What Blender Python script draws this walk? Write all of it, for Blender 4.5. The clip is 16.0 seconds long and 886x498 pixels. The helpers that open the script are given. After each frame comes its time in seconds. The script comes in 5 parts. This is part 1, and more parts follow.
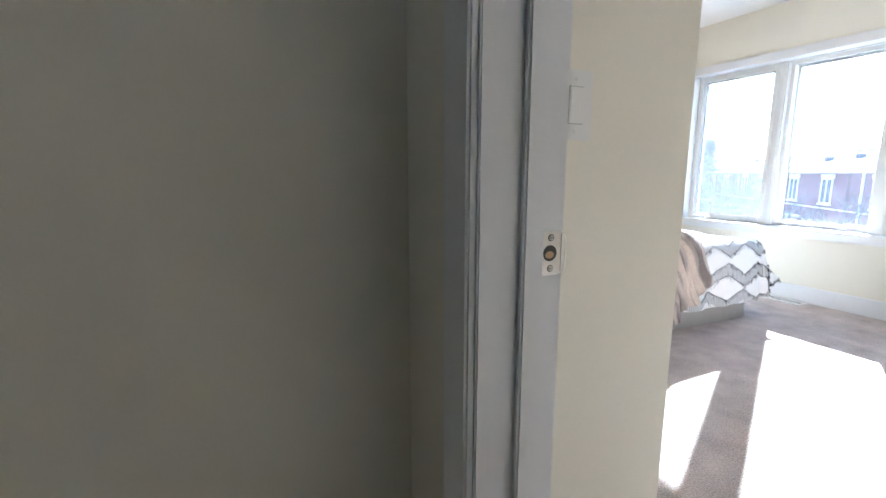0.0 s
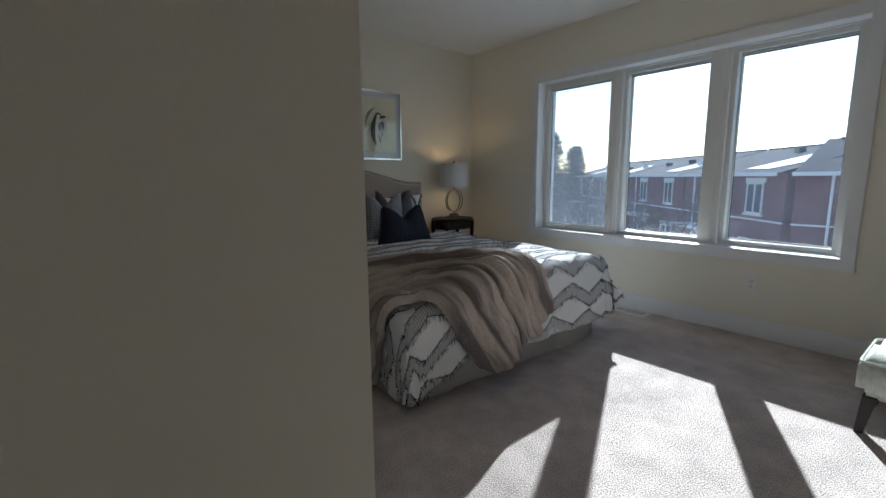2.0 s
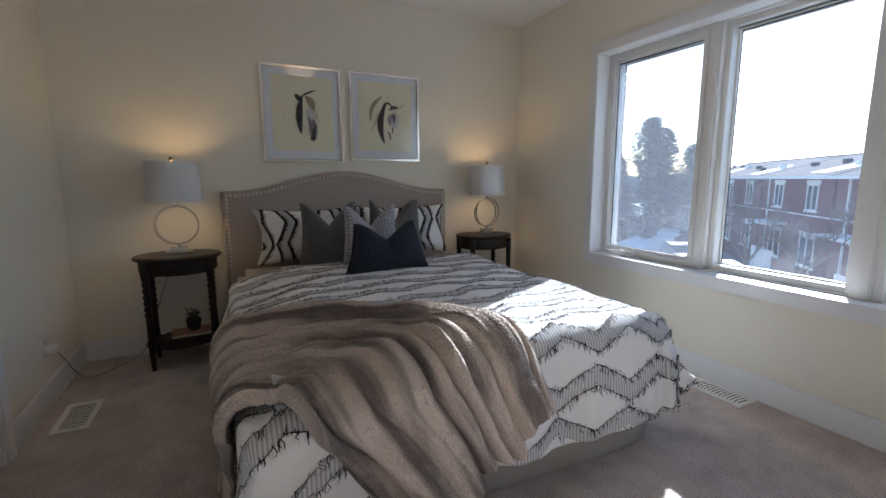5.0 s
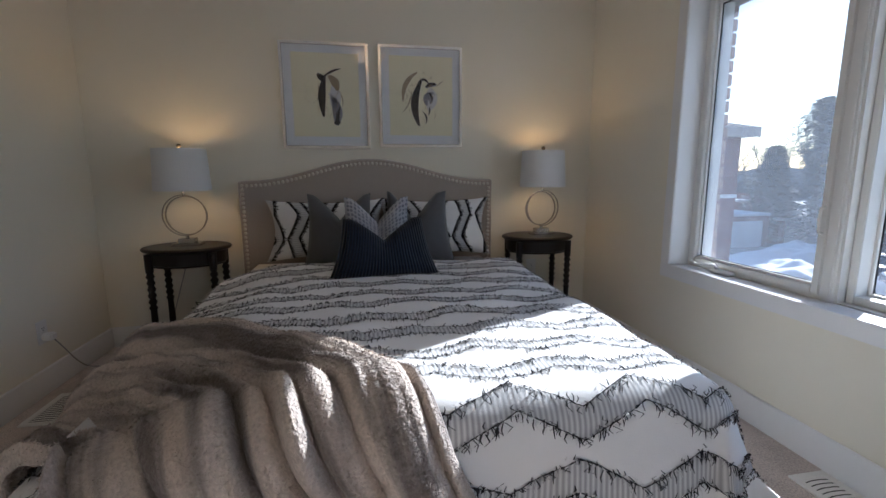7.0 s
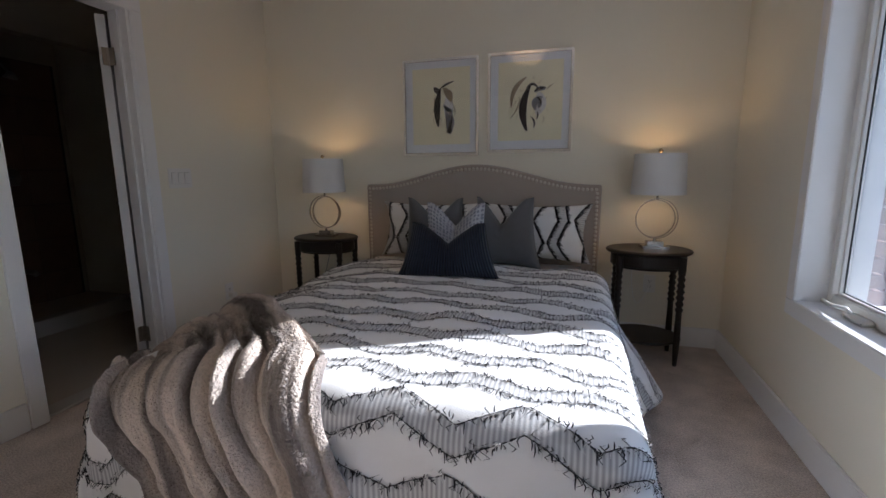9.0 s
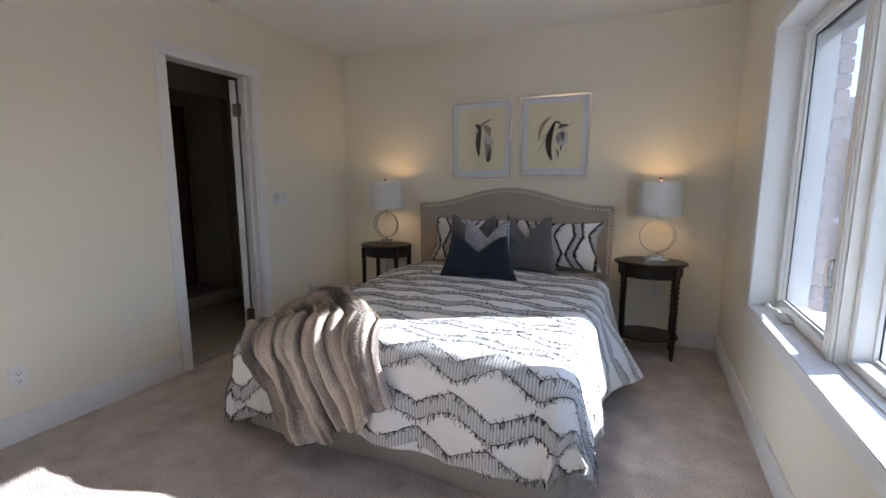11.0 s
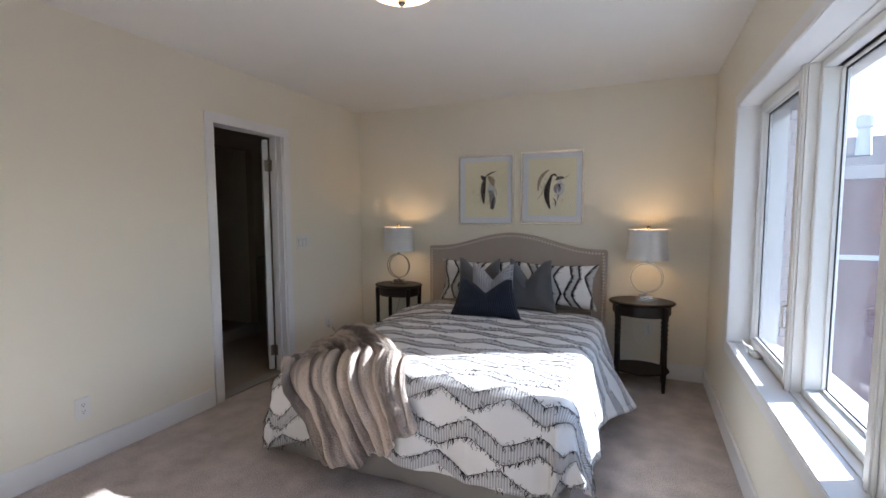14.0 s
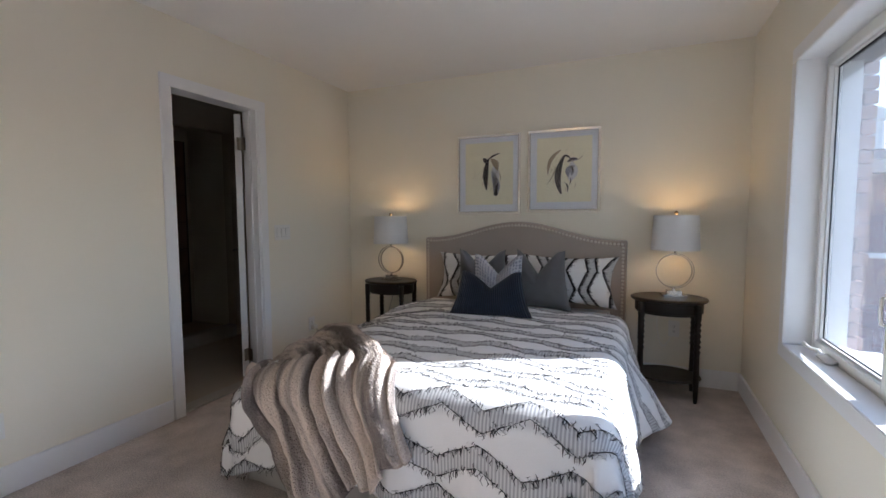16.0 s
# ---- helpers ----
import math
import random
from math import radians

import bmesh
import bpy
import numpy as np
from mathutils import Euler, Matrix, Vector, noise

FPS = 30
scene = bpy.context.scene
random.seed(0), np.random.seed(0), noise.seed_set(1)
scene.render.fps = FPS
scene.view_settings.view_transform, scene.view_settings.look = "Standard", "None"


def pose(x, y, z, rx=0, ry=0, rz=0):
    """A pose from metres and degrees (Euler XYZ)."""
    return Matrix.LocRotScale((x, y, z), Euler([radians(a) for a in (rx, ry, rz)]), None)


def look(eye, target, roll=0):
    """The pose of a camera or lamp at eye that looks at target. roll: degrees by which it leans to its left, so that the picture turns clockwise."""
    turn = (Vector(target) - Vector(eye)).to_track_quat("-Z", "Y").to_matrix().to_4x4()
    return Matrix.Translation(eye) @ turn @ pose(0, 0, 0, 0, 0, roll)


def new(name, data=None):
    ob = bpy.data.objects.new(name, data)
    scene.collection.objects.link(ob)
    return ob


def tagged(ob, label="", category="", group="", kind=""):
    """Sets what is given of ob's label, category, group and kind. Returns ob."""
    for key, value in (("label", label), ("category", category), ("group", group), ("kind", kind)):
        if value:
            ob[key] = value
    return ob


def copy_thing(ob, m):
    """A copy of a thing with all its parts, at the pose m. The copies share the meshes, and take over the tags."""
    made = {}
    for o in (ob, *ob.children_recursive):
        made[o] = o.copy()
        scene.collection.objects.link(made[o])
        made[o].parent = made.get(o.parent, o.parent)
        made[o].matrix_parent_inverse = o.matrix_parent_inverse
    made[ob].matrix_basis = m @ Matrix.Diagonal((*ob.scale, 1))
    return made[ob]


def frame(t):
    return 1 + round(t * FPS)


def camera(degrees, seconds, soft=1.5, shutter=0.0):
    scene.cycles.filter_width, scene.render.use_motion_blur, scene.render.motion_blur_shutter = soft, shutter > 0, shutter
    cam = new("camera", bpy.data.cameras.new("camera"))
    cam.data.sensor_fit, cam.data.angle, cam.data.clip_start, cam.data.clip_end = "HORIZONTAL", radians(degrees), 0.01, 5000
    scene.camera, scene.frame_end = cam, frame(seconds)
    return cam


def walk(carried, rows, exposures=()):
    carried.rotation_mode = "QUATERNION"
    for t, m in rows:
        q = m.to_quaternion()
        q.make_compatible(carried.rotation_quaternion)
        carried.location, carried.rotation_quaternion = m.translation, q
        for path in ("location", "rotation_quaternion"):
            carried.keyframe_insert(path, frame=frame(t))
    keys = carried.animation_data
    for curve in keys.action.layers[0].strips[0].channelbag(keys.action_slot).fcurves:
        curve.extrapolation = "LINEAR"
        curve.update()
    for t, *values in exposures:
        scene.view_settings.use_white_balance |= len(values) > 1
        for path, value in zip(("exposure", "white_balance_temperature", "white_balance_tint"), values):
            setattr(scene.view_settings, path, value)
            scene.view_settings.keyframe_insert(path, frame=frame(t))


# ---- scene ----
import itertools

cam = camera(89.6, 16.0)
PATH = [
    (0, (-0.919, 0.5, 1.08), (-0.079, 2.283, 0.746), 0.1),
    (0.5, (-0.753, 0.605, 1.081), (0.277, 2.289, 0.759), -0.5),
    (1, (-0.591, 0.659, 1.111), (0.549, 2.27, 0.788), -0.6),
    (1.5, (-0.398, 0.714, 1.126), (0.824, 2.263, 0.797), -0.7),
    (2, (-0.241, 0.747, 1.131), (0.999, 2.285, 0.818), -0.4),
    (2.5, (-0.069, 0.8, 1.175), (1.189, 2.323, 0.863), -0.5),
    (3, (0.14, 0.779, 1.183), (1.37, 2.327, 0.882), -0.4),
    (3.5, (0.296, 0.855, 1.188), (1.471, 2.442, 0.872), -0.4),
    (4, (0.5, 0.96, 1.183), (1.574, 2.619, 0.874), -0.4),
    (6.5, (1.362, 1.425, 1.14), (1.874, 3.33, 0.809), -0.2),
    (7, (1.569, 1.476, 1.13), (1.928, 3.415, 0.799), -0.3),
    (7.5, (1.717, 1.526, 1.114), (1.917, 3.487, 0.776), -0.3),
    (8, (1.908, 1.576, 1.14), (1.918, 3.546, 0.794), -0.4),
    (8.5, (2.091, 1.538, 1.168), (1.843, 3.492, 0.821), -0.4),
    (9, (2.294, 1.429, 1.185), (1.737, 3.319, 0.842), -0.4),
    (9.5, (2.379, 1.265, 1.203), (1.672, 3.105, 0.863), -0.1),
    (10.2, (2.52, 1.13, 1.232), (1.74, 2.965, 0.905), -0.1),
    (11.0, (2.655, 0.86, 1.285), (1.84, 2.68, 0.98), -0.1),
    (12, (2.703, 0.563, 1.351), (1.904, 2.377, 1.078), -0.1),
    (12.5, (2.717, 0.522, 1.402), (1.918, 2.339, 1.159), -0.2),
    (13, (2.691, 0.498, 1.402), (1.897, 2.324, 1.213), -0.1),
    (13.5, (2.715, 0.513, 1.41), (1.905, 2.333, 1.238), -0.2),
    (14, (2.71, 0.531, 1.402), (1.899, 2.352, 1.244), -0.2),
    (14.5, (2.686, 0.584, 1.369), (1.874, 2.406, 1.219), -0.3),
    (15, (2.647, 0.697, 1.343), (1.846, 2.523, 1.187), -0.3),
    (15.5, (2.599, 0.816, 1.325), (1.806, 2.646, 1.176), -0.3),
    (16, (2.515, 0.928, 1.274), (1.721, 2.758, 1.128), -0.2),
]
EXPOSURES = [(0.0, 3.6, 5300, 5), (0.5, 3.2, 5300, 5), (1.0, 2.8, 5350, 5), (1.5, 1.85, 5450, 2), (2.0, 1.3, 5450, 2), (2.5, 1.26, 5450, 2), (3.0, 1.57, 5500, 4), (3.5, 1.95, 5550, 6), (4.0, 2.05, 5600, 7), (7.0, 1.8, 5600, 9), (9.0, 1.72, 5800, 12), (12.0, 2.45, 5750, 10), (15.0, 2.4, 5750, 10), (16.0, 2.3, 5750, 10)]
walk(cam, [(t, look(eye, target, roll)) for t, eye, target, roll in PATH], EXPOSURES)

W, D, CEIL, SOUTH = 3.20, 4.50, 2.44, -0.35      # room: x 0..W, y SOUTH..D
SUN_WAY = Vector((-1.0, -0.515, -0.604))
FL = 0.06                                        # height of the carpet

# ---- world and sun ----
world = bpy.data.worlds.new("sky")
scene.world = world
world.use_nodes = True
wn = world.node_tree.nodes
sky = wn.new("ShaderNodeTexSky")
sky.sky_type, sky.sun_disc, sky.dust_density = "NISHITA", False, 0.3
sky.sun_elevation = math.atan2(-SUN_WAY.z, math.hypot(SUN_WAY.x, SUN_WAY.y))
sky.sun_rotation = math.atan2(-SUN_WAY.x, -SUN_WAY.y)
world.node_tree.links.new(sky.outputs[0], wn["Background"].inputs[0])
wn["Background"].inputs[1].default_value = 0.09
sun_data = bpy.data.lights.new("sun", "SUN")
sun_data.energy, sun_data.angle, sun_data.color = 4.9, radians(0.6), (1.0, 0.97, 0.93)
sun = new("sun", sun_data)
sun.rotation_euler = SUN_WAY.to_track_quat("-Z", "Y").to_euler()


# ---- materials ----
def mat(name, color, rough=0.6, metal=0.0, vary=0.06, scale=6.0, bump=0.0, bscale=200.0, fine=0.0, spec=0.5, sheen=0.0, coat=0.0, rand=0.0):
    m = bpy.data.materials.new(name)
    m.use_nodes = True
    n, l = m.node_tree.nodes, m.node_tree.links
    b = n["Principled BSDF"]
    b.inputs["Roughness"].default_value, b.inputs["Metallic"].default_value = rough, metal
    b.inputs["Specular IOR Level"].default_value = spec
    b.inputs["Sheen Weight"].default_value = sheen
    b.inputs["Coat Weight"].default_value = coat
    tc = n.new("ShaderNodeTexCoord")
    big = n.new("ShaderNodeTexNoise")
    big.inputs["Scale"].default_value, big.inputs["Detail"].default_value = scale, 5
    l.new(tc.outputs["Object"], big.inputs["Vector"])
    small = n.new("ShaderNodeTexNoise")
    small.inputs["Scale"].default_value, small.inputs["Detail"].default_value = bscale, 2
    l.new(tc.outputs["Object"], small.inputs["Vector"])
    hsv = n.new("ShaderNodeHueSaturation")
    hsv.inputs["Color"].default_value = (*color, 1)
    add = n.new("ShaderNodeMath")
    add.operation = "MULTIPLY_ADD"
    add.inputs[1].default_value, add.inputs[2].default_value = 2 * vary, 1 - vary
    l.new(big.outputs["Fac"], add.inputs[0])
    add2 = n.new("ShaderNodeMath")
    add2.operation = "MULTIPLY_ADD"
    add2.inputs[1].default_value = 2 * fine
    l.new(small.outputs["Fac"], add2.inputs[0])
    sub = n.new("ShaderNodeMath")
    sub.operation = "SUBTRACT"
    sub.inputs[1].default_value = fine
    l.new(add.outputs[0], sub.inputs[0])
    l.new(sub.outputs[0], add2.inputs[2])
    out = add2.outputs[0]
    if rand:
        oi = n.new("ShaderNodeObjectInfo")
        r = n.new("ShaderNodeMath")
        r.operation = "MULTIPLY_ADD"
        r.inputs[1].default_value, r.inputs[2].default_value = 2 * rand, 1 - rand
        l.new(oi.outputs["Random"], r.inputs[0])
        mm = n.new("ShaderNodeMath")
        mm.operation = "MULTIPLY"
        l.new(r.outputs[0], mm.inputs[0]), l.new(out, mm.inputs[1])
        out = mm.outputs[0]
    l.new(out, hsv.inputs["Value"])
    l.new(hsv.outputs[0], b.inputs["Base Color"])
    if bump:
        bp = n.new("ShaderNodeBump")
        bp.inputs["Strength"].default_value, bp.inputs["Distance"].default_value = min(1, bump), 0.002 * max(1, bump)
        l.new(small.outputs["Fac"], bp.inputs["Height"])
        l.new(bp.outputs[0], b.inputs["Normal"])
    return m


def glow(name, color, strength):
    m = mat(name, color, 0.5)
    b = m.node_tree.nodes["Principled BSDF"]
    b.inputs["Emission Color"].default_value, b.inputs["Emission Strength"].default_value = (*color, 1), strength
    return m


def glass_mat(name, dust=0.0):
    m = bpy.data.materials.new(name)
    m.use_nodes = True
    n, l = m.node_tree.nodes, m.node_tree.links
    n.remove(n["Principled BSDF"])
    tr, gl, lw, mix = n.new("ShaderNodeBsdfTransparent"), n.new("ShaderNodeBsdfGlossy"), n.new("ShaderNodeLayerWeight"), n.new("ShaderNodeMixShader")
    pw, fr = n.new("ShaderNodeMath"), n.new("ShaderNodeMath")
    pw.operation, fr.operation = "POWER", "MULTIPLY_ADD"
    pw.inputs[1].default_value, fr.inputs[1].default_value, fr.inputs[2].default_value = 5.0, 0.8, 0.035
    lw.inputs["Blend"].default_value = 0.5
    l.new(lw.outputs["Facing"], pw.inputs[0]), l.new(pw.outputs[0], fr.inputs[0])
    gl.inputs["Roughness"].default_value = 0.01
    l.new(fr.outputs[0], mix.inputs[0]), l.new(tr.outputs[0], mix.inputs[1]), l.new(gl.outputs[0], mix.inputs[2])
    last = mix
    if dust:
        # real dust film; its bluish tint also paints in the veiling glare
        tl = n.new("ShaderNodeBsdfTranslucent")
        tl.inputs["Color"].default_value = (0.75, 0.82, 1, 1)
        tc, no, ra, m2 = n.new("ShaderNodeTexCoord"), n.new("ShaderNodeTexNoise"), n.new("ShaderNodeMapRange"), n.new("ShaderNodeMixShader")
        no.inputs["Scale"].default_value, no.inputs["Detail"].default_value = 7, 9
        no.inputs["Roughness"].default_value = 0.7
        l.new(tc.outputs["Object"], no.inputs["Vector"]), l.new(no.outputs["Fac"], ra.inputs["Value"])
        ra.inputs["From Min"].default_value, ra.inputs["From Max"].default_value = 0.3, 0.8
        ra.inputs["To Min"].default_value, ra.inputs["To Max"].default_value = dust * 0.6, dust * 1.6
        l.new(ra.outputs[0], m2.inputs[0]), l.new(mix.outputs[0], m2.inputs[1]), l.new(tl.outputs[0], m2.inputs[2])
        last = m2
    l.new(last.outputs[0], n["Material Output"].inputs[0])
    return m


WALL = mat("cream_wall_paint", (0.81, 0.77, 0.66), 0.75, vary=0.02, scale=2, bump=0.12, bscale=260)
CEILM = mat("ceiling_paint", (0.84, 0.83, 0.81), 0.9, vary=0.02, bump=0.5, bscale=180)
TRIM = mat("white_trim_paint", (0.80, 0.80, 0.80), 0.35, vary=0.02, scale=9, bump=0.03, bscale=90)
VINYL = mat("white_vinyl", (0.78, 0.77, 0.74), 0.38, vary=0.03, scale=12)
PLATE = mat("white_plastic", (0.78, 0.77, 0.74), 0.3, vary=0.01)
FINIAL = mat("aged_brass_ball", (0.20, 0.16, 0.11), 0.4, 1.0)
# grey that paints the shade in the gap round a switch rocker
GROOVE = mat("groove_shade_grey", (0.35, 0.34, 0.33), 0.6)
BRASS = mat("dull_brass", (0.35, 0.24, 0.15), 0.4, 1.0)
SLOT = mat("dark_slot", (0.03, 0.03, 0.03), 0.7)
CARPET = mat("taupe_carpet", (0.54, 0.462, 0.42), 0.98, vary=0.5, scale=7.0, bump=3.5, bscale=150, fine=0.65, spec=0.1, sheen=0.25)
STEEL = mat("satin_nickel", (0.36, 0.33, 0.29), 0.30, 1.0, vary=0.06, scale=30)
PICFRAME = mat("bright_silver_leaf", (0.86, 0.85, 0.83), 0.22, 0.85, vary=0.12, scale=30)
PLATENI = mat("worn_satin_nickel", (0.62, 0.60, 0.56), 0.38, 1.0, vary=0.12, scale=60)
SILVER = mat("brushed_silver", (0.50, 0.48, 0.45), 0.25, 1.0, vary=0.08, scale=40)
DARKMETAL = mat("dark_chrome", (0.25, 0.24, 0.23), 0.2, 1.0)
ESPRESSO = mat("espresso_wood", (0.018, 0.013, 0.011), 0.42, vary=0.3, scale=20, bump=0.06, bscale=60, coat=0.05, spec=0.3)
LINEN = mat("beige_linen", (0.40, 0.345, 0.30), 0.9, vary=0.05, scale=5, bump=0.7, bscale=420, fine=0.12, sheen=0.3)
NAIL = mat("antique_nickel_nail", (0.62, 0.57, 0.50), 0.28, 1.0)
SKIRT = mat("grey_bed_skirt", (0.46, 0.44, 0.41), 0.9, vary=0.06, scale=4, bump=0.3, bscale=400, fine=0.04)
SHEET = mat("white_cotton", (0.76, 0.75, 0.74), 0.88, vary=0.03, bump=0.25, bscale=260)
GREYP = mat("charcoal_cushion_fabric", (0.12, 0.12, 0.125), 0.92, vary=0.08, scale=12, bump=0.6, bscale=420, fine=0.1, sheen=0.3)
SHADE = mat("white_lampshade_fabric", (0.72, 0.72, 0.72), 0.85, vary=0.03, bump=0.3, bscale=350)
SHADEIN = mat("lampshade_lining", (0.8, 0.78, 0.72), 0.8)
BLACKT = mat("black_fringe_thread", (0.02, 0.02, 0.024), 0.9, vary=0.2)
WHITET = mat("white_fringe_thread", (0.72, 0.71, 0.70), 0.9)
MATBOARD = mat("pale_blue_grey_mat_board", (0.74, 0.77, 0.82), 0.85, vary=0.01)
PRINT = mat("cream_print_paper", (0.80, 0.77, 0.60), 0.8, vary=0.04, scale=6)
INK = mat("black_ink", (0.025, 0.02, 0.022), 0.6, vary=0.5, scale=50)
INKGREY = mat("grey_ink_wash", (0.26, 0.26, 0.30), 0.7, vary=0.5, scale=60)
INKTAN = mat("tan_ink_wash", (0.34, 0.27, 0.18), 0.7, vary=0.35, scale=50)
INKPALE = mat("pale_ink_wash", (0.62, 0.62, 0.64), 0.7, vary=0.12, scale=60)
LEAF = mat("small_plant_leaf", (0.05, 0.07, 0.04), 0.6, vary=0.4, scale=60)
CORD = mat("grey_cord", (0.30, 0.29, 0.28), 0.5)
POT = mat("black_pot", (0.02, 0.02, 0.02), 0.45)
BOOKA = mat("dark_book_cover", (0.04, 0.035, 0.03), 0.5)
BOOKB = mat("tan_book_cover", (0.34, 0.20, 0.12), 0.5)
PAGES = mat("book_pages", (0.65, 0.60, 0.50), 0.9)
TILE = mat("brown_shower_tile", (0.20, 0.125, 0.085), 0.3, vary=0.2, scale=4, rand=0.12)
GROUT = mat("tile_grout", (0.05, 0.04, 0.035), 0.9)
CURB = mat("pale_shower_curb", (0.45, 0.43, 0.40), 0.4)
BATHW = mat("bathroom_wall_paint", (0.55, 0.49, 0.40), 0.8)
BATHF = mat("bathroom_floor_tile", (0.42, 0.36, 0.30), 0.4, vary=0.12, scale=3)
DOORM = mat("white_door_paint", (0.74, 0.74, 0.74), 0.4, vary=0.02)
CLEAR = glass_mat("picture_glass")
WINGLASS = glass_mat("dusty_window_glass", 0.015)


def screen_mat():
    """Fine grey insect mesh: most light goes through."""
    m = bpy.data.materials.new("grey_insect_mesh")
    m.use_nodes = True
    n, l = m.node_tree.nodes, m.node_tree.links
    b, tr, mix, no, ra = n.new("ShaderNodeBsdfTranslucent"), n.new("ShaderNodeBsdfTransparent"), n.new("ShaderNodeMixShader"), n.new("ShaderNodeTexNoise"), n.new("ShaderNodeMapRange")
    tc = n.new("ShaderNodeTexCoord")
    n.remove(n["Principled BSDF"])
    b.inputs["Color"].default_value = (0.10, 0.11, 0.125, 1)
    no.inputs["Scale"].default_value, no.inputs["Detail"].default_value = 9, 6
    ra.inputs["To Min"].default_value, ra.inputs["To Max"].default_value = 0.15, 0.25
    l.new(tc.outputs["Object"], no.inputs["Vector"]), l.new(no.outputs["Fac"], ra.inputs["Value"])
    l.new(ra.outputs[0], mix.inputs[0]), l.new(tr.outputs[0], mix.inputs[1]), l.new(b.outputs[0], mix.inputs[2])
    l.new(mix.outputs[0], n["Material Output"].inputs[0])
    return m


SCREEN = screen_mat()
BULBGLASS = glow("lit_alabaster_glass", (1.0, 0.66, 0.36), 0.9)
BULB = glow("warm_bulb", (1.0, 0.60, 0.25), 5.0)
BRICKNEAR = mat("weathered_brick", (0.36, 0.24, 0.20), 0.9, vary=0.2, scale=20, bump=1.5, bscale=80, rand=0.2)
MORTAR = mat("grey_mortar", (0.42, 0.40, 0.38), 0.95, bump=1, bscale=120)
ROOF = mat("grey_shingle_roof", (0.055, 0.056, 0.066), 1.0, vary=0.25, scale=1.5, fine=0.25, bscale=9, spec=0.05)
SNOW = mat("old_snow", (0.60, 0.62, 0.66), 0.9, vary=0.06, scale=1.2)
GROUNDM = mat("wet_asphalt_and_snow", (0.17, 0.18, 0.19), 0.85, vary=0.6, scale=0.25)
WOODGREY = mat("bare_branch_bark", (0.13, 0.115, 0.10), 0.95, vary=0.2)
# needle green paled to grey: the air's haze is mixed into the colour
CONIFER = mat("hazed_conifer_needles", (0.085, 0.11, 0.11), 0.95, vary=0.4, scale=1.5)
DARKGLASS = mat("house_window_glass", (0.05, 0.06, 0.08), 0.08, vary=0.1)
WHITEEXT = mat("white_exterior_trim", (0.66, 0.66, 0.66), 0.6)
HAZE = mat("distant_woods", (0.16, 0.17, 0.19), 1.0, vary=0.3, scale=0.08)


def brick_mat():
    m = mat("brick_facade", (0.26, 0.09, 0.075), 0.95)
    n, l = m.node_tree.nodes, m.node_tree.links
    tc, mp, br = n.new("ShaderNodeTexCoord"), n.new("ShaderNodeMapping"), n.new("ShaderNodeTexBrick")
    mp.inputs["Rotation"].default_value = (radians(90), 0, 0)
    sep, com, ad = n.new("ShaderNodeSeparateXYZ"), n.new("ShaderNodeCombineXYZ"), n.new("ShaderNodeMath")
    l.new(tc.outputs["Object"], sep.inputs[0])
    l.new(sep.outputs[0], ad.inputs[0]), l.new(sep.outputs[1], ad.inputs[1])
    l.new(ad.outputs[0], com.inputs[0]), l.new(sep.outputs[2], com.inputs[1])
    l.new(com.outputs[0], br.inputs["Vector"])
    br.inputs["Scale"].default_value = 1.0
    br.inputs["Brick Width"].default_value, br.inputs["Row Height"].default_value, br.inputs["Mortar Size"].default_value = 0.22, 0.075, 0.008
    br.inputs["Color1"].default_value, br.inputs["Color2"].default_value = (0.15, 0.040, 0.042, 1), (0.11, 0.030, 0.034, 1)
    br.inputs["Mortar"].default_value = (0.17, 0.12, 0.12, 1)
    l.new(br.outputs[0], n["Principled BSDF"].inputs["Base Color"])
    return m


BRICKFAR = brick_mat()


def math_node(n, l, op, a, b=None, c=None):
    x = n.new("ShaderNodeMath")
    x.operation = op
    for i, v in enumerate((a, b, c)):
        if v is None:
            continue
        if isinstance(v, (int, float)):
            x.inputs[i].default_value = v
        else:
            l.new(v, x.inputs[i])
    return x.outputs[0]


LAM = 0.315                # wavelength of the zigzag
# each band: middle, height of the zigzag, place of a peak across the bed, width
BANDS = [(0.02, 0.035, 0.25, 0.06), (0.165, 0.045, 0.09, 0.075), (0.32, 0.035, 0.25, 0.048), (0.47, 0.045, 0.10, 0.052), (0.62, 0.042, 0.26, 0.055), (0.775, 0.046, 0.11, 0.055),
         (0.94, 0.050, 0.26, 0.058), (1.095, 0.050, 0.08, 0.058), (1.25, 0.054, 0.24, 0.06), (1.405, 0.056, 0.09, 0.060), (1.565, 0.078, 0.25, 0.076), (1.765, 0.076, 0.075, 0.078),
         (1.94, 0.070, 0.23, 0.07), (2.12, 0.07, 0.08, 0.07)]



